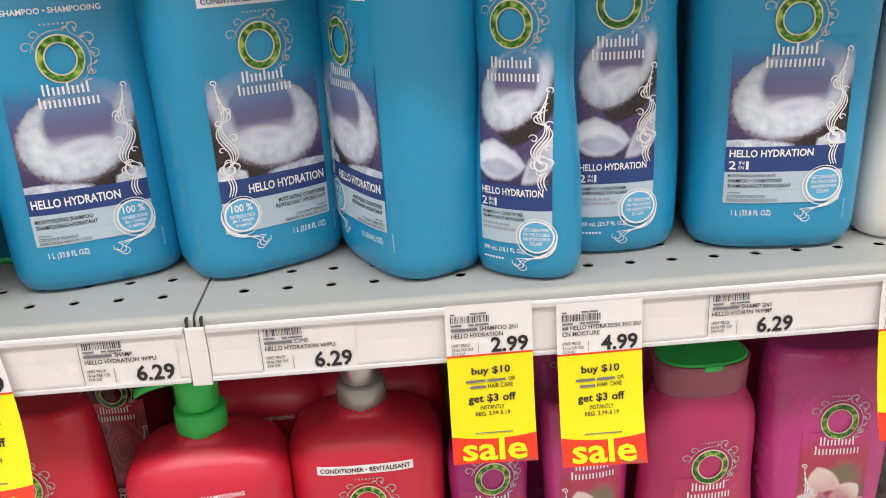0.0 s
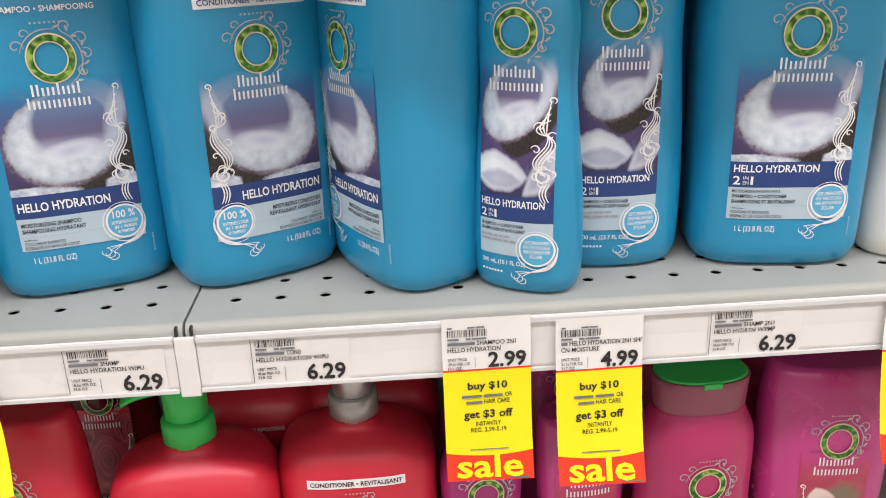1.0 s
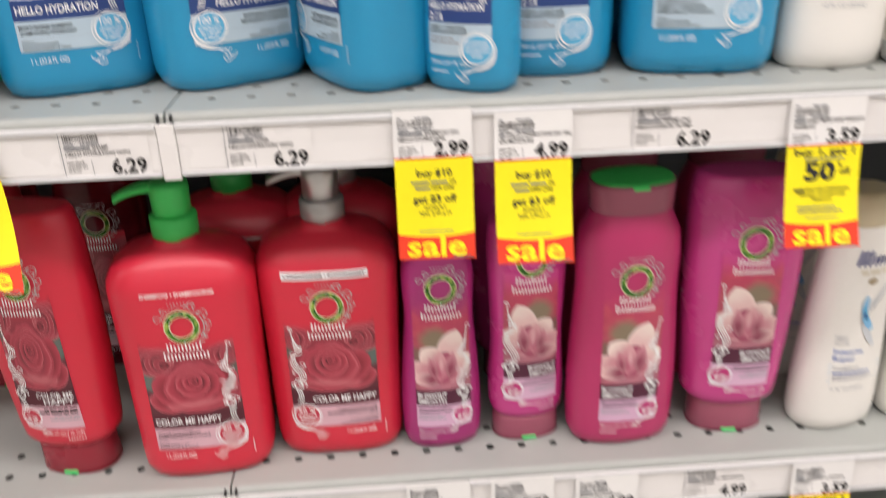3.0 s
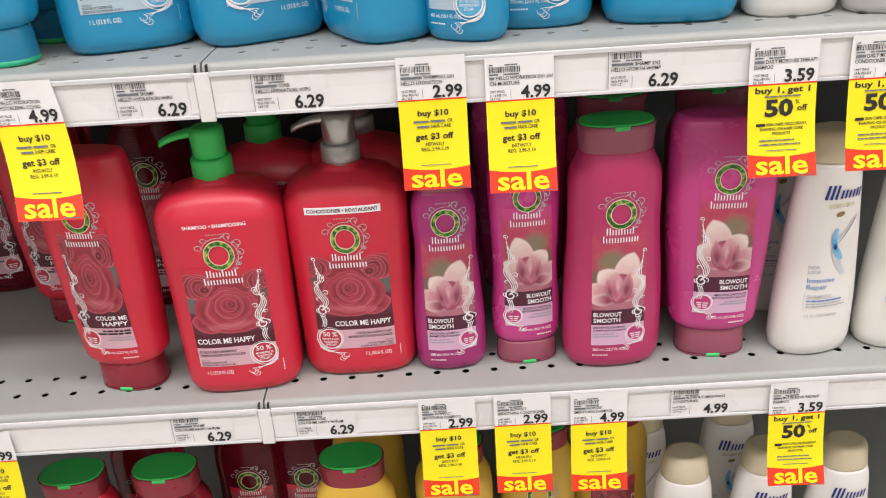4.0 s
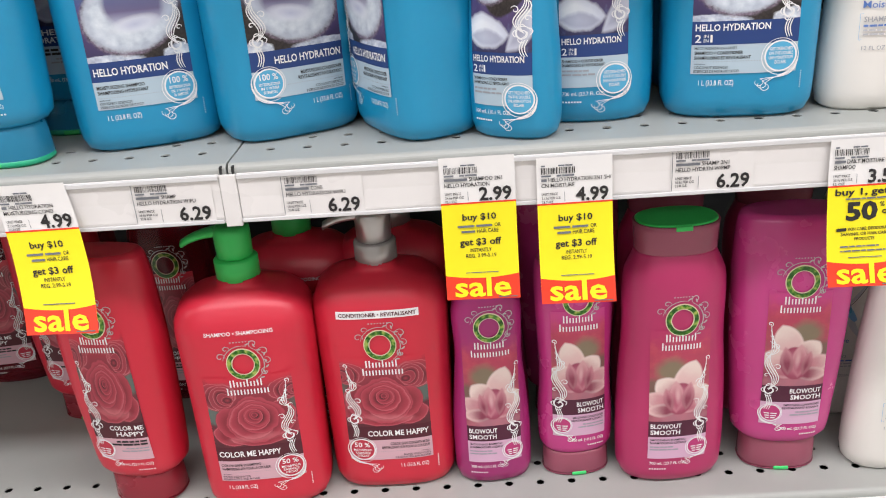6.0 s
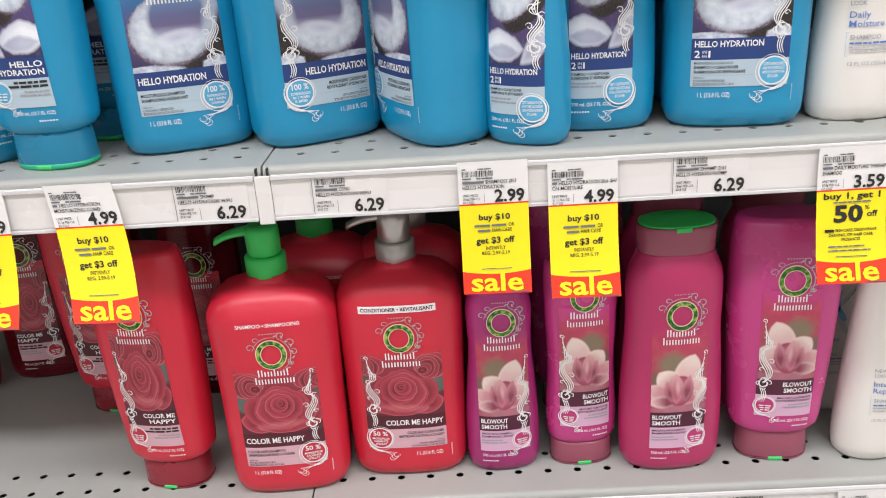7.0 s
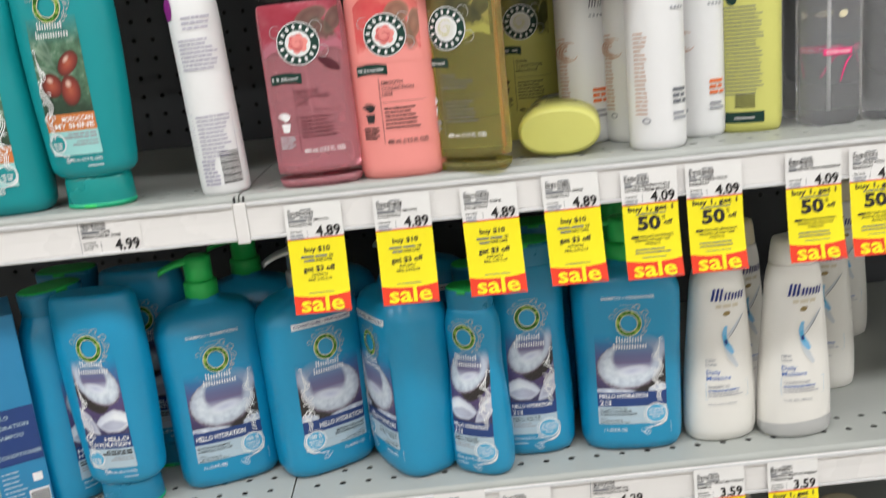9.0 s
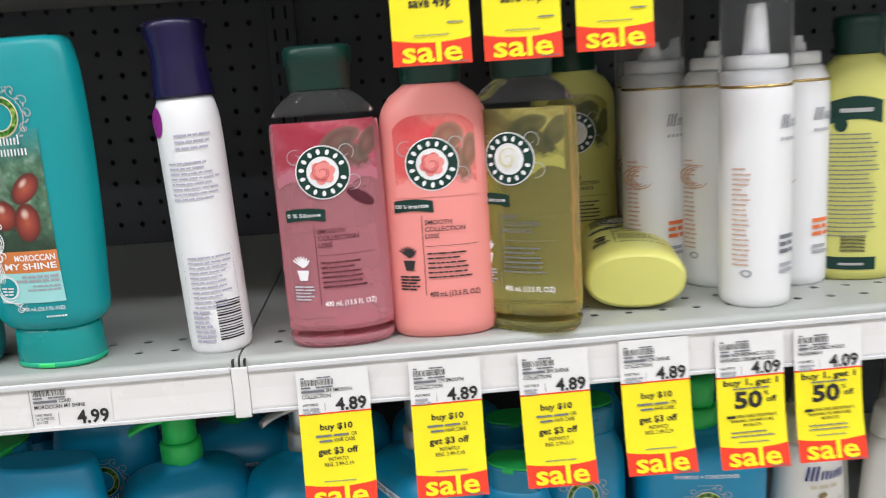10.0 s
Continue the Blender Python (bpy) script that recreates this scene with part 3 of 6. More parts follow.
    def strokes(self, ink, x, z, tall, width, heights, o=0.0011, slant=0.0, fill=0.44):
        """A row of plain blocks, in place of a written mark; heights: parts of the tallest."""
        pitch = width / len(heights)
        x -= width / 2
        for k in heights:
            self.grid("brand_mark", ink, x, x + pitch, z, z + tall, o, shape=lambda u, v, x=x, h=tall * k: (x + pitch * (0.5 + (u - 0.5) * fill) + slant * h * v, z + h * v))
            x += pitch

    def wordmark(self, ink, x, ring, r, upper, lower, width):
        """A two-line mark under the emblem at height ring, as two rows of plain blocks."""
        self.strokes(ink, x - width * 0.02, ring - upper, r * 0.50, width * 0.78, (1.0, 1.0, 0.7, 0.7, 0.7, 1.0, 0.7, 0.7, 0.7, 1.0))
        self.strokes(ink, x, ring - lower, r * 0.50, width, (1.0, 0.7, 0.7, 0.7, 0.7, 0.7, 0.7, 0.7, 0.7, 0.7, 0.7, 0.7, 0.7))

    def finish(self, parent, smooth=True):
        for (name, ink), b in self.bms.items():
            ob = part(name, b, ink, parent, "", smooth)
            if name in ("lettering", "small_print", "scrollwork", "flourish", "barcode", "brand_mark", "dotted_rule", "batch_mark", "maker_mark", "herb_drawing", "side_barcode", "frame_rule", "rule", "swoosh", "sale_word"):
                tagged(ob, kind="stuff")


def curl(x, z, r, a0, a1, shrink=0.35, k=16):
    """Points of a spiral about (x, z), wide at a0 and tight at a1 (degrees)."""
    return [(x + r * (1 - (1 - shrink) * i / k) * math.cos(radians(a0 + (a1 - a0) * i / k)), z + r * (1 - (1 - shrink) * i / k) * math.sin(radians(a0 + (a1 - a0) * i / k))) for i in range(k + 1)]


def wave(x0, z0, x1, z1, amp, waves=1.0, k=18):
    return [(x0 + (x1 - x0) * i / k + amp * math.sin(2 * math.pi * waves * i / k), z0 + (z1 - z0) * i / k) for i in range(k + 1)]


def vine(pr, x, z0, z1, side, ink="ink_white", w=0.00075, flower=True):
    """The white scrollwork up one edge of a label: long strands that swing through a knot, with tendrils."""
    h = z1 - z0
    s = side
    o = 0.0013
    knot = 0.17 if flower else 0.05
    # strands from the flower up to a pinch, and a plume above it
    for k in range(4):
        a = -0.0012 + 0.0019 * k
        pr.ribbon("scrollwork", ink, [(x - s * (a * math.sin(math.pi * v) + 0.0030 * math.sin(2 * math.pi * v)), z0 + h * (knot + (0.64 - knot) * v)) for v in [i / 20 for i in range(21)]], w, o)
        b = 0.0006 + 0.0017 * k
        pr.ribbon("scrollwork", ink, [(x - s * (b * math.sin(math.pi * v**0.8) - 0.0016 * v), z0 + h * (0.62 + (0.38 - 0.07 * k) * v)) for v in [i / 16 for i in range(17)]], w, o)
    for f, r, a0, a1, dx in ((1.0, 0.0020, -60, 300, -0.002), (0.72, 0.0030, 200, -120, 0.0035), (0.62, 0.0022, 20, 340, -0.002), (0.47, 0.0026, 160, -180, 0.0052), (0.36, 0.0020, 0, 320, -0.0020)):
        pr.ribbon("scrollwork", ink, curl(x - dx * s, z0 + h * f, r, a0, a1, 0.3, 18), w, o)
    if flower:
        zc = z0 + h * knot
        for r, a0 in ((0.0048, 20), (0.0036, 140), (0.0024, 260)):
            pr.ribbon("scrollwork", ink, curl(x - 0.001 * s, zc, r, a0, a0 + 250, 0.75, 16), w, o)
        for i in range(4):
            a = radians(80 * i + 20)
            pr.ribbon("scrollwork", ink, curl(x - 0.001 * s + 0.0036 * math.cos(a), zc + 0.0036 * math.sin(a), 0.0022, 80 * i - 70, 80 * i + 110, 0.9, 8), w, o)
        for k in range(3):
            pr.ribbon("scrollwork", ink, [(x - s * (0.0015 * k - 0.002 + 0.002 * math.sin(3 * v)), zc - 0.004 - (h * knot + 0.002) * v) for v in [i / 8 for i in range(9)]], w, o)


def emblem(pr, x, z, r, scroll="scroll"):
    """The round green foil emblem with its pale flourishes."""
    pr.disc("emblem_rim", "ring_gold", x, z, r, r * 1.06, 0.0010, 0.63)
    pr.disc("emblem_ring", "foil", x, z, r * 0.94, r * 0.99, 0.0013, 0.735)
    for dx, dz, rr, a0, a1 in ((1.28, 0.75, 0.34, 200, -190), (1.42, 0.1, 0.26, 120, -240), (1.22, -0.62, 0.30, 60, 420), (-1.28, 0.55, 0.30, -20, 330), (0.75, 1.3, 0.30, 250, -110), (-0.9, 1.05, 0.22, 0, 330)):
        pr.ribbon("flourish", scroll, curl(x + r * dx, z + r * dz, r * rr, a0, a1, 0.2, 18), 0.0007, 0.0009)
    for i in range(9):
        a = radians(-62 + 17 * i)
        pr.disc("flourish", scroll, x + r * (1.34 + 0.08 * (i % 2)) * math.cos(a), z + r * (1.34 + 0.08 * (i % 2)) * math.sin(a), r * 0.13, r * 0.05, 0.0009, 0.0, 10, a + (0.9 if i % 2 else 2.3))
    pr.ribbon("flourish", scroll, curl(x, z, r * 1.22, 75, 165, 0.98, 16), 0.0006, 0.0009)
    pr.ribbon("flourish", scroll, curl(x, z, r * 1.2, 60, -55, 1.05, 16), 0.0007, 0.0009)


def badge(pr, x, z, r, fill, lines, tails=True):
    pr.disc("badge_rim", "ink_white", x, z, r, r, 0.0010, 0.90)
    pr.disc("badge", fill, x, z, r * 0.9, r * 0.9, 0.0010)
    if lines and lines[0][-1] != "%":
        for i, wd in enumerate(lines):
            pr.text(wd, "ink_white", x, z + r * (0.36 - 0.28 * i), r * 0.20, "C", min(r * 1.45, len(wd) * r * 0.115), 0.7, 0.0014)
    elif lines:
        pr.text(lines[0], "ink_white", x, z + r * 0.25, r * 0.42, "C", r * 1.2, 0.8, 0.0014)
    for i in range(3):
        if lines and lines[0][-1] != "%":
            continue
        if lines and len(lines) > 1 + i:
            pr.text(lines[1 + i], "ink_white", x, z - r * (0.12 + 0.27 * i), r * 0.19, "C", r * (1.4 - 0.25 * i), 0.9, 0.0014)
        else:
            pr.bars("ink_white", x, z - r * (0.10 + 0.27 * i), r * 0.13, [r * (0.5 - 0.08 * i), r * (0.6 - 0.08 * i)], "C", gap=r * 0.12, o=0.0014, name="small_print")
    if tails:
        # strands that run round the outer side, cross below and end in curls
        way = -1 if x > 0 else 1
        us = [i / 18 for i in range(19)]
        for k in range(3):
            p = ((-1.10, 0.15), (-1.12, -1.35 - 0.12 * k), (0.10 - 0.1 * k, -0.95 - 0.14 * k), (0.85 + 0.18 * k, -1.75 + 0.16 * k))
            pts = [[(1 - u) ** 3 * p[0][c] + 3 * u * (1 - u) ** 2 * p[1][c] + 3 * u * u * (1 - u) * p[2][c] + u**3 * p[3][c] for c in (0, 1)] for u in us]
            pr.ribbon("scrollwork", "ink_white", [(x + way * r * q[0], z + r * q[1]) for q in pts], 0.0006, 0.0012)
            pr.ribbon("scrollwork", "ink_white", [(x + way * r * (p[3][0] + 0.26 * math.sin(a)), z + r * (p[3][1] - 0.22 + 0.22 * math.cos(a))) for a in [radians(-300 * i / 10) for i in range(11)]], 0.0005, 0.0012)
        pr.ribbon("scrollwork", "ink_white", curl(x, z, r * 1.13, 120, 300, 1.06, 16), 0.0006, 0.0012)
        pr.ribbon("scrollwork", "ink_white", curl(x, z, r * 1.05, -60, 130, 1.08, 16), 0.0005, 0.0012)


def small_print(pr, x, z, w, rows, pitch, size, ink="ink_grey", rnd=None, align="L"):
    rnd = rnd or random.Random(4)
    for i in range(rows):
        left = w * rnd.uniform(0.75, 1.0)
        ws = []
        while left > size * 1.5:
            k = min(left, size * rnd.uniform(1.5, 6))
            ws.append(k)
            left -= k + size * 0.5
        pr.bars(ink, x, z - i * pitch, size, ws, align, size * 0.5, name="small_print")

# ---- the setting ----
FRONT = {"r": 0.448, "q": 0.444, "p": 0.438, "u": 0.424, "w": 0.412}
TOP = {"r": 0.540, "q": 0.857, "p": 1.152, "u": 1.456, "w": 1.762}
BACK, SEAM = 0.92, -0.118


def setting(name, bm, material, label, category):
    return tagged(part(name, bm, material, None, "", False), label, category, "", "structure")


setting("floor", box_bm(bmesh.new(), -6, 6, -4, 1.2, -0.1, 0), "floor", "pale speckled vinyl tile shop floor", "floor")
setting("ceiling", box_bm(bmesh.new(), -6, 6, -4, 1.2, 3.2, 3.3), "ceiling", "plain white shop ceiling", "ceiling")
setting("wall_south", box_bm(bmesh.new(), -6, 6, -4.1, -4, 0, 3.2), "wall", "plain pale wall across the aisle", "wall")
setting("wall_west", box_bm(bmesh.new(), -6.1, -6, -4, 1.2, 0, 3.2), "wall", "plain pale end wall", "wall")
setting("wall_east", box_bm(bmesh.new(), 6, 6.1, -4, 1.2, 0, 3.2), "wall", "plain pale end wall", "wall")
setting("wall_north", box_bm(bmesh.new(), -6, 6, 1.0, 1.1, 0, 3.2), "wall", "plain wall behind the shelving", "wall")


def pegboard():
    """A perforated back panel: every hole is a real opening; a black sheet behind paints their shade."""
    bm = bmesh.new()
    p, r = 0.0254, 0.0032
    xs = [SEAM + p * (i + 0.5) for i in range(-30, 34)]
    zs = [1.30 + p * j for j in range(0, 22)]
    ring = [(-1, -1), (0, -1), (1, -1), (1, 0), (1, 1), (0, 1), (-1, 1), (-1, 0)]
    for x in xs:
        for z in zs:
            out = [bm.verts.new((x + a * p / 2, BACK, z + b * p / 2)) for a, b in ring]
            inn = [bm.verts.new((x + r * math.cos(radians(225 + 45 * i)), BACK, z + r * math.sin(radians(225 + 45 * i)))) for i in range(8)]
            deep = [bm.verts.new((v.co.x, BACK + 0.004, v.co.z)) for v in inn]
            for i in range(8):
                j = (i + 1) % 8
                bm.faces.new((out[i], out[j], inn[j], inn[i]))
                bm.faces.new((inn[i], inn[j], deep[j], deep[i]))
    x0, x1, z0, z1 = xs[0] - p / 2, xs[-1] + p / 2, zs[0] - p / 2, zs[-1] + p / 2
    for a, b, c, d in ((-2, x0, 0.1, 2.2), (x1, 2, 0.1, 2.2), (x0, x1, 0.1, z0), (x0, x1, z1, 2.2)):
        bm.faces.new([bm.verts.new(v) for v in ((a, BACK, c), (b, BACK, c), (b, BACK, d), (a, BACK, d))])
    bmesh.ops.remove_doubles(bm, verts=bm.verts, dist=0.00002)
    t = tagged(part("pegboard_panel", bm, "peg", None, "", False), "grey perforated steel back panel of the shelving", "back panel", "", "structure")
    part("shade_sheet", box_bm(bmesh.new(), -2, 2, BACK + 0.006, BACK + 0.02, 0.1, 2.2), "hole_shade", t, "", False)
    return t


pegboard()


def upright(x):
    t = thing("shelf_upright", "grey slotted steel upright between the back panels", "upright")
    bm = bmesh.new()
    box_bm(bm, x - 0.016, x + 0.016, BACK - 0.012, BACK - 0.002, 0.1, 2.2, 0.001)
    part("post", bm, "peg", t, "", False)
    # solid near-black blocks on the post paint the shade of its openings
    slots = bmesh.new()
    for i in range(40):
        z = 1.2 + i * 0.0254
        for dx in (-0.007, 0.007):
            box_bm(slots, x + dx - 0.0016, x + dx + 0.0016, BACK - 0.0135, BACK - 0.011, z, z + 0.014)
    part("slot_shade", slots, "hole_shade", t, "", False)


upright(SEAM)


def shelf_board(key, x0, x1, first, sign):
    """One steel shelf, two rows of punched holes along the front, a folded front edge."""
    zt, yf = TOP[key], FRONT[key]
    t = thing("shelf_board", "grey enamelled steel shelf with two rows of punched holes", "shelf", "shelf boards")
    bm = bmesh.new()
    p, r = 0.0254, 0.0034
    xs = sorted(first + sign * p * i for i in range(30))
    xs = [x for x in xs if x0 + p / 2 < x + 0.001 and x - 0.001 < x1 - p / 2 + 0.02]
    ring = [(-1, -1), (0, -1), (1, -1), (1, 0), (1, 1), (0, 1), (-1, 1), (-1, 0)]
    ya = yf + 0.032 - p / 2
    yb = ya + 2 * p
    lo, hi = xs[0] - p / 2, xs[-1] + p / 2

    def quad(a, b, c, d):
        if b - a > 1e-5:
            bm.faces.new([bm.verts.new(v) for v in ((a, c, zt), (b, c, zt), (b, d, zt), (a, d, zt))])

    for x in xs:
        for row in (0, 1):
            y = ya + p * (row + 0.5)
            out = [bm.verts.new((x + a * p / 2, y + b * p / 2, zt)) for a, b in ring]
            inn = [bm.verts.new((x + r * math.cos(radians(225 + 45 * i)), y + r * math.sin(radians(225 + 45 * i)), zt)) for i in range(8)]
            deep = [bm.verts.new((v.co.x, v.co.y, zt - 0.0009)) for v in inn]
            for i in range(8):
                j = (i + 1) % 8
                bm.faces.new((out[i], out[j], inn[j], inn[i]))
                bm.faces.new((inn[i], inn[j], deep[j], deep[i]))
    quad(x0, lo, ya, yb)
    quad(hi, x1, ya, yb)
    quad(x0, x1, yb, BACK - 0.014)
    # rounded nose and folded front
    prof = [(ya, zt)]
    for i in range(7):
        a = radians(90 + 90 * i / 6)
        prof.append((yf + 0.006 + 0.005 * math.cos(a), zt - 0.005 + 0.005 * math.sin(a)))
    prof += [(yf + 0.001, zt - 0.040), (yf + 0.012, zt - 0.040), (yf + 0.012, zt - 0.028), (BACK - 0.014, zt - 0.028)]
    rows = [(bm.verts.new((x0, y, z)), bm.verts.new((x1, y, z))) for y, z in prof]
    for a, b in zip(rows, rows[1:]):
        bm.faces.new((a[0], b[0], b[1], a[1]))
    for x in (x0, x1):
        bm.faces.new([bm.verts.new((x, y, z)) for y, z in prof] + [bm.verts.new((x, BACK - 0.014, zt))])
    bmesh.ops.recalc_face_normals(bm, faces=bm.faces)
    part("board", bm, "shelf", t, "", False)
    # added dark sheet below the punched holes, so their shade is a colour
    under = bmesh.new()
    box_bm(under, x0 + 0.002, x1 - 0.002, yf + 0.014, yb + 0.02, zt - 0.012, zt - 0.010)
    part("hole_shade_sheet", under, "gap_shade", t, "", False)
    return t


def price_channel(key, x0, x1):
    """The white strip along a shelf's edge, with a clear lip at top and bottom."""
    zt, yf = TOP[key], FRONT[key]
    t = thing("price_channel", "glossy white plastic price strip along a shelf edge", "price strip", "price strips")
    prof = [(0.0008, -0.006), (-0.0004, -0.0065), (-0.0012, -0.010), (-0.0008, -0.022), (-0.0012, -0.035), (-0.0004, -0.0392), (0.0008, -0.0395)]
    bm = bmesh.new()
    rows = [(bm.verts.new((x0, yf + y, zt + z)), bm.verts.new((x1, yf + y, zt + z))) for y, z in prof]
    for a, b in zip(rows, rows[1:]):
        bm.faces.new((a[0], b[0], b[1], a[1]))
    for i in (0, 1):
        bm.faces.new([r[i] for r in rows])
    bm.faces.new((rows[0][0], rows[0][1], rows[-1][1], rows[-1][0]))
    bmesh.ops.recalc_face_normals(bm, faces=bm.faces)
    part("strip", bm, "channel", t, "", False)
    for za, zb in ((-0.0058, -0.0092), (-0.0365, -0.0392)):
        lip = bmesh.new()
        box_bm(lip, x0, x1, yf - 0.0032, yf - 0.0014, zt + zb, zt + za, 0.0006)
        part("lip", lip, "channel_lip", t, "", False)
    return t


for key in "rqpuw":
    shelf_board(key, -1.99, SEAM - 0.0008, SEAM - 0.0235, -1)
    shelf_board(key, SEAM + 0.0008, 1.99, SEAM + 0.0235, 1)
    price_channel(key, -1.99, SEAM - 0.006)
    price_channel(key, SEAM + 0.006, 1.99)
    cover = bmesh.new()
    box_bm(cover, SEAM - 0.0056, SEAM + 0.0056, FRONT[key] - 0.0022, FRONT[key] + 0.0005, TOP[key] - 0.042, TOP[key] - 0.006, 0.0008)
    ob = part("joint_cover", cover, "channel", None, "", False)
    tagged(ob, "white plastic cover over the joint of two price strips", "joint cover", "joint covers")
    # two dark blocks give the shade in the joint's narrow gaps
    gap = bmesh.new()
    for dx in (-0.004, 0.004):
        box_bm(gap, SEAM + dx - 0.0008, SEAM + dx + 0.0008, FRONT[key] - 0.0006, FRONT[key] + 0.004, TOP[key] - 0.0062, TOP[key] - 0.001, 0.0003)
    ob = part("joint_gap", gap, "gap_shade", None, "", False)
    tagged(ob, "dark blocks standing in for the shaded gaps at the joint of two shelves", "clip", "joint clips")

# ---- bottles ----


def nozzle_bm(bm, r, z, reach, drop, thick):
    """A pump's spout: a flattened tube that reaches to -x and turns down."""
    rows = []
    for i in range(9):
        u = i / 8
        x = -reach * u
        zc = z - drop * u**3
        hw, hh = thick * (1.0 - 0.35 * u), thick * (0.62 - 0.2 * u)
        rows.append([bm.verts.new((x, hw * math.cos(a), zc + hh * math.sin(a))) for a in [2 * math.pi * k / 12 for k in range(12)]])
    for a, b in zip(rows, rows[1:]):
        for k in range(12):
            bm.faces.new((a[k], b[k], b[(k + 1) % 12], a[(k + 1) % 12]))
    bm.faces.new(rows[0])
    bm.faces.new(list(reversed(rows[-1])))
    bmesh.ops.recalc_face_normals(bm, faces=bm.faces)


def pump(parent, z, head, collar, ribbed, spin=0.0, scale=1.0):
    s = scale
    bm = bmesh.new()
    k = 60
    rings = [(z, 0.0152 * s), (z + 0.001, 0.0164 * s), (z + 0.0155, 0.0164 * s), (z + 0.017, 0.0150 * s), (z + 0.0172, 0.011 * s)]
    rows = [[bm.verts.new(((r - (0.0006 if ribbed and i % 2 and 0 < j < 3 else 0)) * math.cos(2 * math.pi * i / k), (r - (0.0006 if ribbed and i % 2 and 0 < j < 3 else 0)) * math.sin(2 * math.pi * i / k), zz)) for i in range(k)] for j, (zz, r) in enumerate(rings)]
    for a, b in zip(rows, rows[1:]):
        for i in range(k):
            bm.faces.new((a[i], a[(i + 1) % k], b[(i + 1) % k], b[i]))
    bm.faces.new(list(reversed(rows[0])))
    bm.faces.new(rows[-1])
    part("pump_collar", bm, collar, parent)
    bm = loft([(z + 0.0172, 0.0125 * s, 0.0125 * s), (z + 0.018, 0.0133 * s, 0.0133 * s), (z + 0.036, 0.0137 * s, 0.0137 * s), (z + 0.040, 0.0132 * s, 0.0132 * s), (z + 0.0425, 0.010 * s, 0.010 * s)], 2.0, 32)
    nozzle_bm(bm, 0.01, z + 0.0375, 0.038 * s, 0.008, 0.0072 * s)
    ob = part("pump_head", bm, head, parent)
    ob.rotation_euler = (0, 0, radians(spin))
    return ob


LITRE = [(0.0, 0.041, 0.026), (0.003, 0.0465, 0.0315), (0.010, 0.0495, 0.0345), (0.04, 0.0505, 0.0355), (0.10, 0.0512, 0.0358), (0.15, 0.0525, 0.0360), (0.166, 0.0518, 0.0352), (0.176, 0.047, 0.032), (0.183, 0.038, 0.027), (0.1875, 0.024, 0.019), (0.19, 0.0165, 0.0165), (0.194, 0.0155, 0.0155)]
BIG = [(0.0, 0.033, 0.018), (0.003, 0.0385, 0.0225), (0.010, 0.0415, 0.025), (0.05, 0.0425, 0.0262), (0.09, 0.0410, 0.0262), (0.13, 0.0385, 0.025), (0.165, 0.0385, 0.0245), (0.180, 0.0370, 0.0235), (0.190, 0.0325, 0.0215), (0.195, 0.0305, 0.020), (0.197, 0.0300, 0.020)]
SMALL = [(0.0, 0.024, 0.014), (0.003, 0.0285, 0.0185), (0.010, 0.0308, 0.0205), (0.045, 0.0312, 0.0212), (0.08, 0.0290, 0.0205), (0.115, 0.0262, 0.0192), (0.145, 0.0272, 0.0192), (0.158, 0.0262, 0.0185), (0.166, 0.0232, 0.0172), (0.170, 0.0222, 0.0168)]
TOTTLE = [(0.0275, 0.0275, 0.020), (0.029, 0.032, 0.022), (0.034, 0.0368, 0.0245), (0.06, 0.0392, 0.0262), (0.10, 0.0422, 0.0262), (0.15, 0.0442, 0.0248), (0.190, 0.0440, 0.0228), (0.206, 0.0428, 0.0212), (0.214, 0.0415, 0.0200), (0.2178, 0.0395, 0.0185), (0.219, 0.0355, 0.0160)]
TOTTLE_S = [(0.022, 0.0235, 0.0165), (0.0235, 0.0262, 0.018), (0.028, 0.0290, 0.0195), (0.05, 0.0298, 0.0205), (0.09, 0.0278, 0.0205), (0.130, 0.0292, 0.0195), (0.166, 0.0305, 0.0175), (0.184, 0.0298, 0.016), (0.190, 0.028, 0.0145)]
TAPER = [(0.0, 0.031, 0.020), (0.003, 0.0345, 0.0235), (0.012, 0.0362, 0.0252), (0.05, 0.0355, 0.0250), (0.10, 0.0318, 0.0238), (0.14, 0.0282, 0.0222), (0.165, 0.0258, 0.0208), (0.173, 0.0238, 0.0195), (0.176, 0.0225, 0.0185)]
HERB = [(0.0, 0.033, 0.018), (0.0025, 0.0355, 0.0205), (0.008, 0.0368, 0.0222), (0.08, 0.0370, 0.0226), (0.148, 0.0366, 0.0224), (0.158, 0.0345, 0.0212), (0.166, 0.029, 0.019), (0.171, 0.022, 0.0175), (0.1735, 0.019, 0.017)]

LOOKS = {
    "blue": dict(art="coco", slim_art="coco_slim", band="navy", panel="blue_panel", badge="badge_blue", words="HELLO HYDRATION", panel_ink="ink"),
    "red": dict(art="rose", band="maroon", panel="pink_panel", badge="badge_red", words="COLOR ME HAPPY", panel_ink="ink"),
    "purple": dict(art="bloom_p", band="plum", panel="mauve_panel", badge="badge_pink", words="BLOWOUT SMOOTH", panel_ink="ink"),
    "pink": dict(art="bloom_k", band="plum", panel="mauve_panel", badge="badge_pink", words="BLOWOUT SMOOTH", panel_ink="ink"),
    "pink2": dict(art="bloom_l", band="plum", panel="mauve_panel", badge="badge_pink", words="BLOWOUT SMOOTH", panel_ink="ink"),
    "teal": dict(art="fruit", band="orange_band", panel="teal_panel", badge="teal", words="MOROCCAN MY SHINE", panel_ink="ink_soft"),
}


DRENCHED = ("GET DRENCHED", "ON THE DOUBLE", "UNE HYDRATATION", "\u00c9CLAIR")


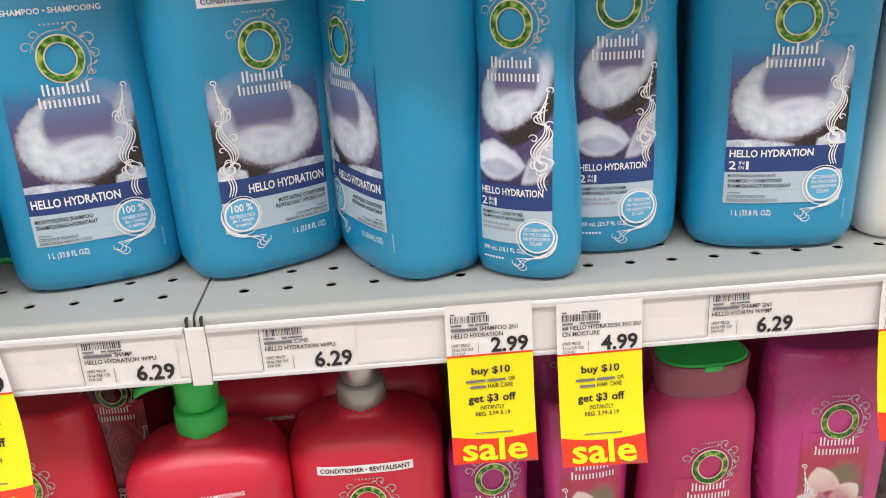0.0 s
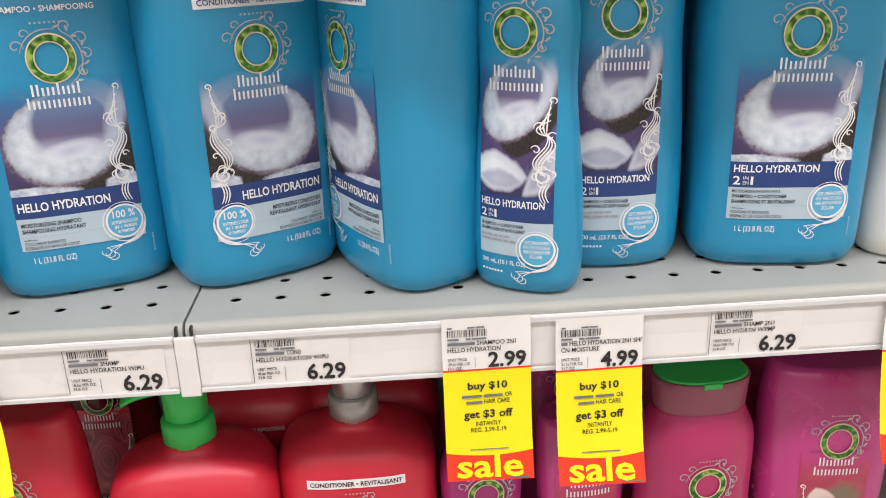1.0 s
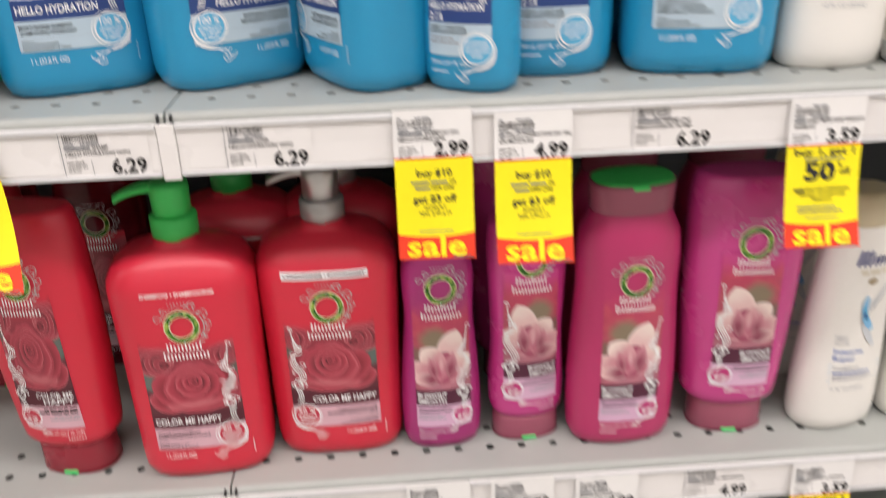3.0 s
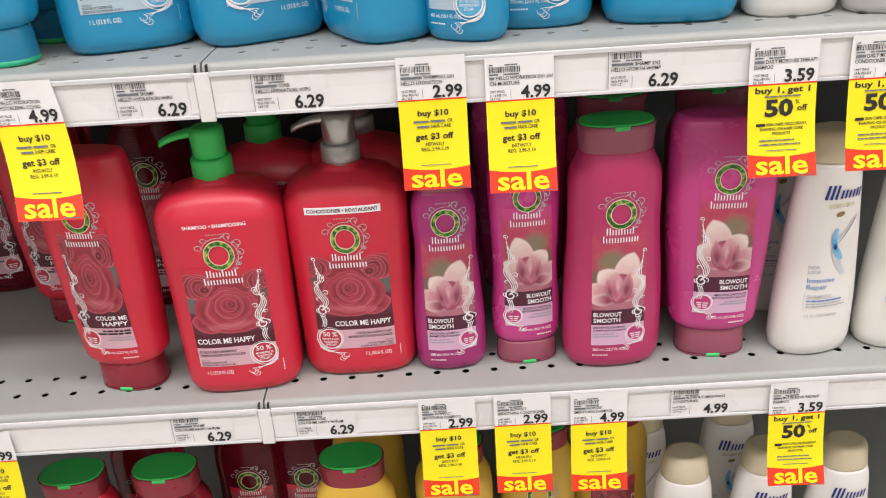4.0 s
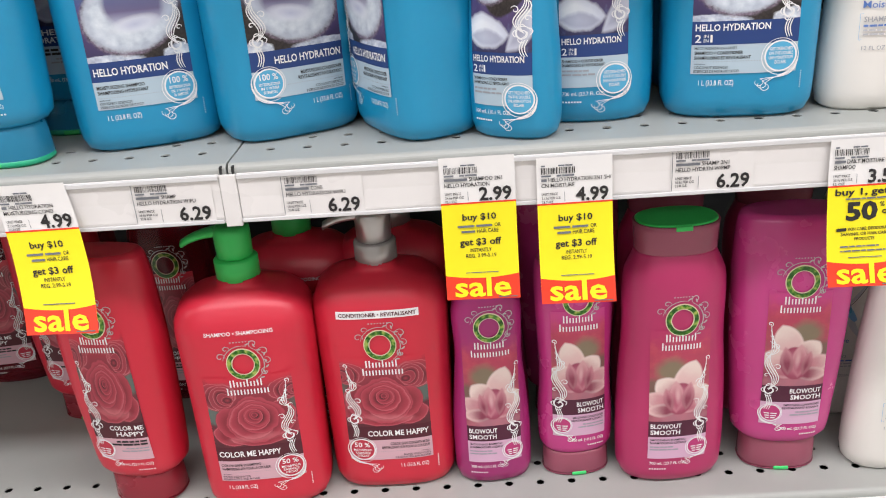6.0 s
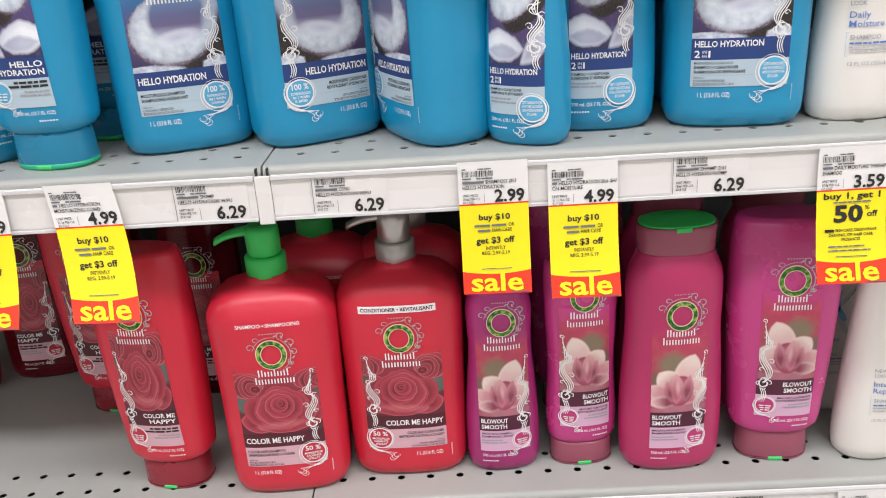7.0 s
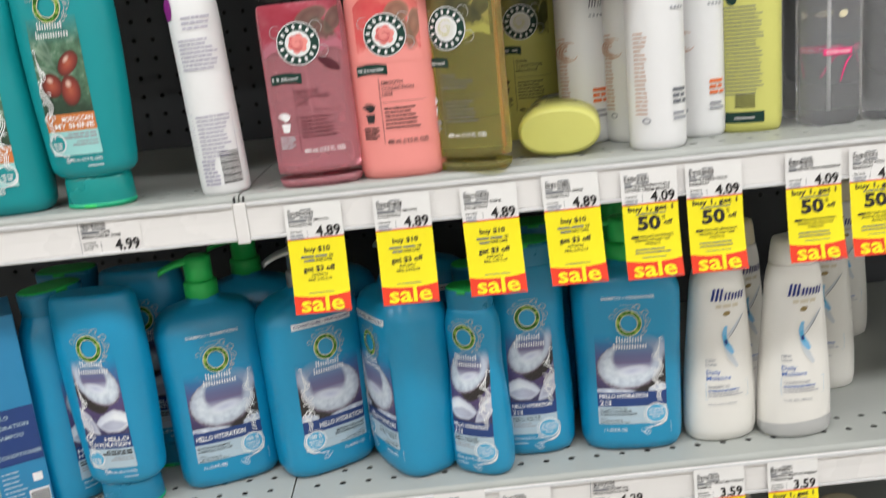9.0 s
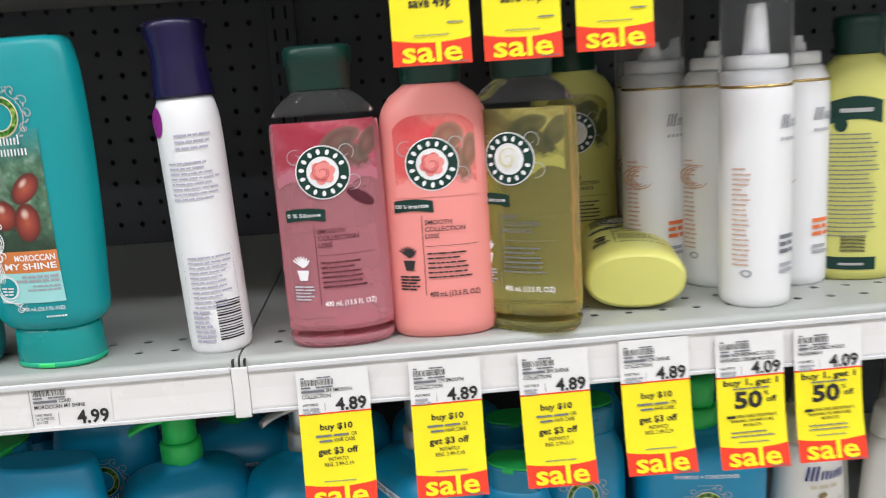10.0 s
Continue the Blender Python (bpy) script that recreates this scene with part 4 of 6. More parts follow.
def litre_label(pr, look_key, sort, mirror):
    """The print of a litre bottle. mirror: the scrollwork and badge stand on the other edge."""
    L = LOOKS[look_key]
    m = -1 if mirror else 1
    two = sort == "2in1"
    zb = 0.0655 if two else 0.0635
    pr.grid("picture", L["art"], -0.033 * m, 0.033 * m, zb - 0.0002, 0.126, 0.0005)
    pr.grid("label_band", L["band"], -0.033, 0.033, 0.0505, zb, 0.0007)
    pr.grid("text_panel", L["panel"], -0.033, 0.033, 0.0315, 0.0507, 0.0006)
    al, edge = ("L", -0.031) if m > 0 else ("R", 0.031)
    if two:
        pr.text(L["words"], "ink_white", edge, 0.0596, 0.0042, al, 0.046, 1.0)
        pr.text("2", "ink_white", edge, 0.0522, 0.0050, al, 0.0038, 0.6)
        pr.text("IN", "ink_white", edge + 0.0052, 0.0552, 0.0020, "L", 0.0030, 0.3)
        pr.text("EN", "ink_white", edge + 0.0052, 0.0523, 0.0020, "L", 0.0030, 0.3)
        pr.text("1", "ink_white", edge + 0.0092, 0.0522, 0.0050, "L", 0.0014, 0.0)
        pr.text("MOISTURIZING/HYDRATANTS", L["panel_ink"], edge, 0.0475, 0.0017, al, 0.026, 0.2)
        pr.text("SHAMPOO + CONDITIONER", L["panel_ink"], edge, 0.0443, 0.0021, al, 0.030, 0.8)
        pr.text("SHAMPOOING ET REVITALISANT", L["panel_ink"], edge, 0.0411, 0.0021, al, 0.035, 0.8)
    else:
        pr.text(L["words"], "ink_white", edge, 0.0545, 0.0050, al, 0.048, 1.0)
        moist = look_key == "blue"
        if sort == "shampoo":
            first, second = ("MOISTURIZING SHAMPOO", "SHAMPOOING HYDRATANT") if moist else ("COLOR SAFE SHAMPOO", "SHAMPOOING S\u00dbR POUR LA COULEUR")
        else:
            first, second = ("MOISTURIZING CONDITIONER", "REVITALISANT HYDRATANT") if moist else ("COLOR SAFE CONDITIONER", "REVITALISANT S\u00dbR POUR LA COULEUR")
        pr.text(first, L["panel_ink"], edge, 0.0455, 0.0024, al, 0.031, 0.7)
        pr.text(second, L["panel_ink"], edge, 0.0420, 0.0024, al, 0.033 if moist else 0.038, 0.7)
    for i in range(26):
        x = -0.031 + i * 0.0017
        pr.grid("dotted_rule", "ink_soft", x * m - 0.0003, x * m + 0.0003, 0.0394, 0.0398, 0.0009)
    if moist_words := {"blue": ("COCONUT ESSENCES", "ESSENCES DE NOIX DE COCO"), "red": ("ROSE ESSENCES", "ESSENCES DE ROSE")}.get(look_key):
        pr.text("with/avec", L["panel_ink"], edge, 0.0376, 0.0012, al, 0.007, 0.2)
        pr.text(moist_words[0], L["panel_ink"], edge, 0.0350, 0.0017, al, 0.021, 0.3)
        pr.text(moist_words[1], L["panel_ink"], edge, 0.0325, 0.0017, al, 0.028, 0.3)
    pr.text("1 L (33.8 FL OZ)", "ink_white", edge * 0.9 if m > 0 else 0.029, 0.0240, 0.0034, al, 0.022, 0.5)
    claim = ("100 %", "SOFTER/PLUS DOUX", "IN 1 WASH", "EN 1 SHAMPOOING") if look_key == "blue" else ("50 %", "MORE/PLUS", "RADIANCE", "D\u2019\u00c9CLAT")
    badge(pr, 0.0225 * m, 0.0420, 0.0102, L["badge"], claim if not two else DRENCHED)
    vine(pr, 0.0268 * m, 0.0600, 0.119, m)
    emblem(pr, 0.0, 0.1365, 0.0125)
    pr.wordmark("ink_white", 0.0, 0.1365, 0.0125, 0.0192, 0.0260, 0.0325)
    pr.bars("scroll", 0.0, 0.1545, 0.0010, [0.0011] * 7, "C", 0.0012, name="maker_mark")
    head = {"shampoo": "SHAMPOO \u2022 SHAMPOOING", "conditioner": "CONDITIONER \u2022 REVITALISANT", "2in1": "SHAMPOO + CONDITIONER"}[sort]
    if sort == "conditioner":
        pr.grid("title_strip", "ink_white", -0.031, 0.031, 0.1590, 0.1652, 0.0006)
        pr.text(head, "navy" if look_key == "blue" else "maroon", 0.0, 0.1607, 0.0030, "C", 0.058, 0.8)
    else:
        pr.text(head, "ink_white", 0.0, 0.1607, 0.0030, "C", 0.050, 0.8)
    for i in range(8):
        pr.grid("batch_mark", "blue_panel" if look_key == "blue" else "ink_white", 0.0362, 0.0370, 0.020 + i * 0.0015, 0.0209 + i * 0.0015, 0.0007)


def slim_label(pr, look_key, sort, x0, x1, z0, zt, mirror=False, size="700 mL (23.7 FL OZ)", ring=0.0125):
    """The print of the slimmer bottles, from z0 up to zt."""
    L = LOOKS[look_key]
    m = -1 if mirror else 1
    w, h = x1 - x0, zt - z0
    zp, zb = z0 + h * 0.145, z0 + h * 0.245
    mid = (x0 + x1) / 2
    pr.grid("picture", L.get("slim_art", L["art"]), x0 if m > 0 else x1, x1 if m > 0 else x0, zb, z0 + h * 0.80, 0.0005)
    pr.grid("label_band", L["band"], x0, x1, zp, zb + 0.0002, 0.0007)
    pr.grid("text_panel", L["panel"], x0, x1, z0, zp + 0.0002, 0.0006)
    al, edge = ("L", x0 + 0.0015) if m > 0 else ("R", x1 - 0.0015)
    a, _, b = L["words"].partition(" ") if look_key != "red" else ("COLOR ME", "", "HAPPY")
    if sort == "2in1":
        pr.text(L["words"], "ink_white", edge, zb - 0.0058, 0.0040, al, w * 0.86, 1.0)
        pr.text("2", "ink_white", edge, zp + 0.0014, 0.0046, al, 0.0034, 0.6)
        pr.text("IN", "ink_white", edge + 0.0046, zp + 0.0041, 0.0019, "L", 0.0028, 0.3)
        pr.text("EN", "ink_white", edge + 0.0046, zp + 0.0015, 0.0019, "L", 0.0028, 0.3)
        pr.text("1", "ink_white", edge + 0.0082, zp + 0.0014, 0.0046, "L", 0.0013, 0.0)
    elif a:
        pr.text(a, "ink_white", edge, zb - 0.0062, 0.0040, al, w * (0.52 if len(a) < 8 else 0.6), 1.0)
        pr.text(b, "ink_white", edge, zb - 0.0118, 0.0040, al, w * (0.50 if len(b) < 8 else 0.78), 1.0)
    else:
        pr.bars("ink_white", edge, zp + 0.006, 0.003, [w * 0.5], al, name="small_print")
        pr.bars("ink_white", edge, zp + 0.0015, 0.003, [w * 0.4], al, name="small_print")
    kind = {"2in1": ("SHAMPOO + CONDITIONER", "SHAMPOOING ET REVITALISANT"), "shampoo": ("SMOOTHING SHAMPOO", "SHAMPOOING LISSANT"), "conditioner": ("SMOOTHING CONDITIONER", "REVITALISANT LISSANT")}[sort]
    if look_key in ("purple", "pink", "pink2") or sort == "2in1":
        pr.text(kind[0], L["panel_ink"], edge, zp - 0.0036, 0.0019, al, w * 0.60, 0.8)
        pr.text(kind[1], L["panel_ink"], edge, zp - 0.0064, 0.0019, al, w * 0.62, 0.8)
    else:
        small_print(pr, edge, zp - 0.0036, w * 0.66, 2, 0.0028, 0.0017, L["panel_ink"], None, al)
    small_print(pr, edge, zp - 0.0098, w * 0.5, 2, 0.0026, 0.0012, "ink_soft", None, al)
    pr.text(size, "ink_white", edge, z0 - 0.0055, 0.0026, al, w * 0.62, 0.5)
    twice = DRENCHED if sort == "2in1" else None
    badge(pr, mid + m * w * (0.30 if sort == "2in1" else 0.33), z0 + h * (0.035 if sort == "2in1" else 0.075), w * (0.23 if sort == "2in1" else 0.17), L["badge"], twice)
    vine(pr, mid + m * w * 0.40, zb + 0.004 if sort == "2in1" else z0 + h * 0.14, z0 + h * 0.62, m)
    emblem(pr, mid, zt - ring * 1.6, ring)
    gap = 0.0225 if sort == "2in1" else 0.0178
    pr.wordmark("ink_white", mid, zt - ring * 1.6, ring, gap, gap + 0.0070, min(0.030, w * 0.74))
    pr.bars("scroll", mid, zt - 0.0020, 0.0009, [0.0010] * 7, "C", 0.0011, name="maker_mark")
    pr.bars("ink_white", edge, z0 - 0.0105, 0.0012, [0.0012] * 7, al, 0.0007, name="batch_mark")


def finish_bottle(name, label, category, rings, n, material, group):
    t = thing(name, label, category, group)
    rr = smooth_rings(rings)
    body = part("body", loft(rr, n), material, t)
    return t, body, Print(Skin(rr, n))


def litre_bottle(colour, sort, head, collar, label, mirror=False, group=""):
    t, body, pr = finish_bottle("conditioner_bottle" if sort == "conditioner" else "shampoo_bottle", label, "bottle", LITRE, 3.2, colour, group)
    litre_label(pr, colour, sort, mirror)
    pr.finish(body)
    pump(t, 0.192, head, collar, collar != "green", 0)
    return t


def flip_cap(t, z, w, d, h, cap, lid):
    part("cap", loft([(z, w * 0.96, d * 0.96), (z + 0.002, w, d), (z + h * 0.8, w * 1.02, d * 1.02), (z + h, w * 1.03, d * 1.03)], 2.4, 44), cap, t)
    bm = loft([(z + h + 0.0001, w * 0.98, d * 0.98), (z + h + 0.0009, w * 0.98, d * 0.98), (z + h + 0.0016, w * 0.94, d * 0.93)], 2.4, 44)
    box_bm(bm, -w * 0.2, w * 0.2, -d * 1.06, -d * 0.8, z + h - 0.003, z + h + 0.001, 0.001)
    part("flip_lid", bm, lid, t, "green flip-top lid")


def big_bottle(colour, sort, label, group="", rings=BIG, lid="green", clear=None):
    t, body, pr = finish_bottle("shampoo_bottle", label, "bottle", rings, 2.4, clear or colour, group)
    small = rings is SMALL
    if small:
        slim_label(pr, colour, sort, -0.021, 0.021, 0.0235, 0.1630, size="300 mL (10.1 FL OZ)", ring=0.0118)
        flip_cap(t, 0.169, 0.0225, 0.017, 0.019, "pink_cap" if colour in ("purple", "pink") else "blue_cap", lid)
    else:
        slim_label(pr, colour, sort, -0.0225, 0.0225, 0.026, 0.168)
        flip_cap(t, 0.196, 0.0305, 0.0205, 0.023, {"blue": "blue_cap", "red": "red_cap", "teal": "teal_cap"}.get(colour, "pink_cap"), lid)
    pr.finish(body)
    return t


def tottle(colour, label, group="", rings=TOTTLE, mat=None):
    """A conditioner bottle that stands on its cap."""
    small = rings is TOTTLE_S
    t, body, pr = finish_bottle("conditioner_bottle", label, "bottle", rings, 2.4, mat or colour, group)
    if small:
        slim_label(pr, mat or colour, "conditioner", -0.0205, 0.0205, 0.041, 0.179, True, "300 mL (10.1 FL OZ)", 0.0118)
        w, d, h = 0.0265, 0.018, 0.022
    else:
        slim_label(pr, mat or colour, "conditioner", -0.0215, 0.0235, 0.048, 0.190, True)
        w, d, h = 0.0295, 0.0205, 0.0276
    pr.finish(body)
    cap = {"blue": "blue_cap", "red": "red_cap", "teal": "teal_cap"}.get(colour, "pink_cap")
    part("cap", loft([(0.0024, w, d), (0.004, w * 1.02, d * 1.02), (h * 0.9, w * 0.99, d * 0.99), (h, w * 0.95, d * 0.95)], 2.4, 44), cap, t, "clear tinted cap")
    rim = 0.0045 if colour in ("blue", "teal") else 0.002
    part("flip_lid", loft([(0.0, w * 0.96, d * 0.96), (0.0015, w * 1.025, d * 1.025), (rim, w * 1.025, d * 1.025)], 2.4, 44), "green_lid" if colour in ("blue", "teal") else cap, t, "green lid at the foot" if colour in ("blue", "teal") else "")
    seal = bmesh.new()
    box_bm(seal, -0.006, 0.006, -d * 1.06, -d * 0.6, 0.0006, 0.0042, 0.0012)
    part("seal", seal, "green_seal", t, "green opening tab")
    return t


def swoosh(pr, x, z, s):
    """Two soft blue lobes that meet at a dark waist, a grey tail and one thin drawn line."""
    us = [k / 12 for k in range(13)]
    pr.ribbon("swoosh", "ink_pale", [(x + s * (0.02 + 0.62 * u**1.6), z + s * (0.10 - 1.45 * u)) for u in us], s * 0.30, 0.0007)
    pr.ribbon("swoosh", "ink_pale", [(x + s * (0.05 + 0.95 * u), z + s * (0.25 + 1.05 * u**1.2)) for u in us], s * 0.16, 0.0007)
    pr.ribbon("swoosh", "ink_sky", [(x + s * (0.10 - 0.10 * math.sin(3.0 * u)), z + s * (0.85 - 0.95 * u)) for u in us], s * 0.24, 0.0009)
    pr.ribbon("swoosh", "ink_sky", [(x + s * (0.0 + 0.42 * u**1.3), z + s * (0.15 - 0.75 * u)) for u in us], s * 0.30, 0.0010)
    pr.ribbon("swoosh", "badge_blue", [(x + s * (0.02 + 0.16 * u * u), z + s * (0.40 - 0.60 * u)) for u in us], s * 0.20, 0.0012)
    pr.ribbon("swoosh", "ink_navy", [(x + s * (0.03 + 0.05 * u), z + s * (0.16 - 0.26 * u)) for u in us], s * 0.13, 0.0014)
    pr.ribbon("swoosh", "ink_grey", [(x + s * (0.04 + 1.0 * u), z + s * (0.10 + 1.30 * u**1.25)) for u in us], s * 0.035, 0.0014)


def taper_bottle(label, ink_name, group="", cap="cream", upturned=False):
    """upturned: the conditioner, which stands on its own clear cap."""
    t, body, pr = finish_bottle("conditioner_bottle" if upturned else "shampoo_bottle", label, "bottle", TAPER, 2.2, "white", group)
    pr.strokes("ink_navy", -0.0105, 0.1475, 0.0120, 0.0110, (1.0, 1.0, 1.0), 0.0010, 0.22, 0.55)
    pr.strokes("ink_navy", 0.0065, 0.1478, 0.0072, 0.0210, (1.0, 1.0, 0.9, 0.9, 1.0, 1.0), 0.0010, 0.22, 0.50)
    pr.bars("ink_beige", 0, 0.1405, 0.0032, [0.005, 0.008, 0.006], "C", name="small_print")
    pr.disc("emblem", "ink_gold", -0.001, 0.1345, 0.0038, 0.0022, 0.0008, 0.0, 16, 0.25)
    swoosh(pr, -0.004, 0.1055, 0.0195)
    pr.text("NEW", "ink_soft", -0.0215, 0.0865, 0.0030, "L", 0.0085, 0.5)
    pr.text("LOOK", "ink_soft", -0.0215, 0.0822, 0.0030, "L", 0.0095, 0.5)
    pr.text(ink_name[0], "ink_mid_blue", -0.0215, 0.0738, 0.0044, "L", 0, 0.3)
    pr.text(ink_name[1], "ink_mid_blue", -0.0215, 0.0676, 0.0044, "L", 0, 0.3)
    for pts in ([(-0.0225, 0.064), (0.0195, 0.064)], [(-0.0225, 0.0475), (0.0195, 0.0475)], [(-0.0225, 0.0475), (-0.0225, 0.064)], [(0.0195, 0.0475), (0.0195, 0.064)]):
        pr.ribbon("frame_rule", "ink_sky", pts, 0.0004, 0.0008)
    pr.text("CONDITIONER" if upturned else "SHAMPOO", "ink_soft", -0.0205, 0.0590, 0.0032, "L", 0.025 if upturned else 0.020, 0.4)
    small_print(pr, -0.0205, 0.0558, 0.037, 1, 0.0026, 0.0013, "ink_mid_blue")
    small_print(pr, -0.0205, 0.0530, 0.036, 2, 0.0026, 0.0012, "ink_faint")
    pr.text("12 FL OZ (355mL)", "ink_soft", -0.0205, 0.0410, 0.0026, "L", 0.027, 0.2)
    pr.finish(body)
    if upturned:
        # the cap hugs the bottle's foot; its upper edge runs in a wave
        rings, segs, bm, rows = smooth_rings(TAPER), 56, bmesh.new(), []
        for j in range(7):
            row = []
            for i in range(segs):
                a = 2 * math.pi * i / segs
                z = (0.0005 + 0.017 * j / 6) * (1 + (0.16 * math.cos(a + 0.5)) * j / 6)
                w, d = (np.interp(z, [r[0] for r in rings], [r[c] for r in rings]) + 0.0007 for c in (1, 2))
                c, q = math.cos(a), math.sin(a)
                row.append(bm.verts.new((w * math.copysign(abs(c) ** (2 / 2.2), c), d * math.copysign(abs(q) ** (2 / 2.2), q), z)))
            rows.append(row)
        for lo, hi in zip(rows, rows[1:]):
            for i in range(segs):
                bm.faces.new((lo[i], lo[(i + 1) % segs], hi[(i + 1) % segs], hi[i]))
        part("cap", bm, "cloudy", t, "cloudy grey cap at the foot")
    part("crown" if upturned else "flip_cap", loft([(0.1762, 0.0222, 0.0182), (0.178, 0.0228, 0.0188), (0.196, 0.0205, 0.0175), (0.2005, 0.019, 0.016), (0.202, 0.015, 0.012)], 2.2, 44), cap, t, "white closed end" if upturned else "cream flip cap")
    return t


def herb_bottle(label, body_mat, art, group="", clear=False, print_ink="ink", tab="100 % Irr\u00e9sistible", title=("SMOOTH", "COLLECTION", "LISSE")):
    if clear:
        t = thing("shampoo_bottle", label, "bottle", group)
        rr = smooth_rings(HERB)
        body = part("body", loft([r for r in rr if 0.0105 < r[0] < 0.1575], 2.3), body_mat, t)
        part("foot", loft([r for r in rr if r[0] < 0.0110], 2.3), body_mat, t, "thick clear foot")
        part("shoulder", loft([r for r in rr if r[0] > 0.1570], 2.3), "clear", t, "empty clear shoulder above the liquid")
        pr = Print(Skin(rr, 2.3))
    else:
        t, body, pr = finish_bottle("conditioner_bottle", label, "bottle", HERB, 2.3, body_mat, group)
    if clear:
        pr.grid("picture", art, -0.029, 0.029, 0.110, 0.154, 0.0004, shape=lambda u, v: (-0.033 + 0.066 * u, 0.110 + 0.044 * v + 0.006 * math.sin(u * 9) * (1 - v)))
        if art == "petal_dark":
            pr.disc("leaf_print", "maroon", 0.021, 0.103, 0.010, 0.0038, 0.0004, 0.0, 20, -0.6)
    else:
        pr.grid("picture", art, -0.027, 0.027, 0.099, 0.156, 0.0004, shape=lambda u, v: (-0.027 + 0.054 * u, 0.099 + 0.046 * v + 0.009 * v * (1 - (2 * u - 1) ** 4)))
    cx, cz = -0.002, 0.121
    pr.disc("emblem_rim", "ink_white", cx, cz, 0.0178, 0.0178, 0.0008, 0.0)
    pr.disc("emblem_field", "dark_green", cx, cz, 0.0170, 0.0170, 0.0010, 0.62)
    bloom, line = ("salmon", "badge_red") if not art.startswith("herb") else ("paper", "lemon")
    for i in range(6):
        a = radians(60 * i + 15)
        pr.disc("emblem_flower", bloom, cx + 0.0045 * math.cos(a), cz + 0.0042 * math.sin(a), 0.0040, 0.0034, 0.0010 + 0.00005 * i, 0.0, 16, a)
    pr.disc("emblem_flower", bloom, cx, cz, 0.0040, 0.0038, 0.0015, 0.0, 18)
    for i in range(3):
        pr.ribbon("emblem_line", line, curl(cx, cz, 0.0075 - 0.0022 * i, 40 + 110 * i, 300 + 110 * i, 0.7), 0.0005, 0.0017)
    for i in range(14):
        a = radians(24 + i * 24.5)
        pr.disc("brand_mark", "ink_white", cx + 0.0137 * math.cos(a), cz + 0.0137 * math.sin(a), 0.0013, 0.0019, 0.0013, 0.0, 10, a - math.pi / 2)
    for a0 in (150, 40, -20):
        px, pz = cx + 0.020 * math.cos(radians(a0)), cz + 0.020 * math.sin(radians(a0))
        pr.ribbon("flourish", "scroll", curl(px, pz, 0.006, a0 - 90, a0 + 280, 0.4), 0.0006, 0.0009)
    pr.grid("tab", "dark_green", -0.029, -0.003, 0.0895, 0.0975, 0.0008, shape=lambda u, v: (-0.029 + 0.026 * u, 0.0885 + 0.008 * v + 0.0016 * math.sin(u * 3.1)))
    pr.text(tab, "ink_white", -0.028, 0.0918, 0.0026, "L", 0.022, 0.5, 0.0011, 0.02)
    for i, wd in enumerate(title):
        pr.text(wd, print_ink, -0.0095, 0.0805 - 0.0047 * i, 0.0031, "L", 0, 0.4)
    pr.grid("rule", print_ink, -0.0116, -0.0112, 0.031, 0.087, 0.0008)
    pr.grid("rule", print_ink, -0.0095, 0.026, 0.0655, 0.0658, 0.0008)
    small_print(pr, -0.009, 0.0600, 0.030, 6, 0.0033, 0.0011, print_ink, random.Random(9))
    # small potted herb, drawn in line
    for i in range(7):
        a = radians(40 + i * 17)
        pr.ribbon("herb_drawing", "ink_white" if clear else print_ink, wave(-0.0215, 0.058, -0.0215 + 0.007 * math.cos(a), 0.058 + 0.008 * math.sin(a), 0.0006, 0.7, 6), 0.0014, 0.0009)
    pr.grid("herb_drawing", "ink_white" if clear else print_ink, -0.025, -0.018, 0.049, 0.056, 0.0009, shape=lambda u, v: (-0.0215 + (u - 0.5) * (0.005 + 0.003 * v), 0.049 + 0.007 * v))
    small_print(pr, -0.028, 0.044, 0.014, 5, 0.0022, 0.0012, "ink_faint" if clear else print_ink, random.Random(5))
    pr.text("400 mL (13.5 FL OZ)", "ink_white" if clear else print_ink, -0.009, 0.0305, 0.0036, "L", 0.034, 0.7)
    pr.finish(body)
    part("cap", loft([(0.1736, 0.0198, 0.0165), (0.175, 0.0205, 0.0172), (0.190, 0.0212, 0.0178), (0.1905, 0.0222, 0.0186), (0.200, 0.0226, 0.019), (0.2025, 0.0205, 0.017)], 2.3, 44), "dark_green", t, "dark green flip cap")
    return t


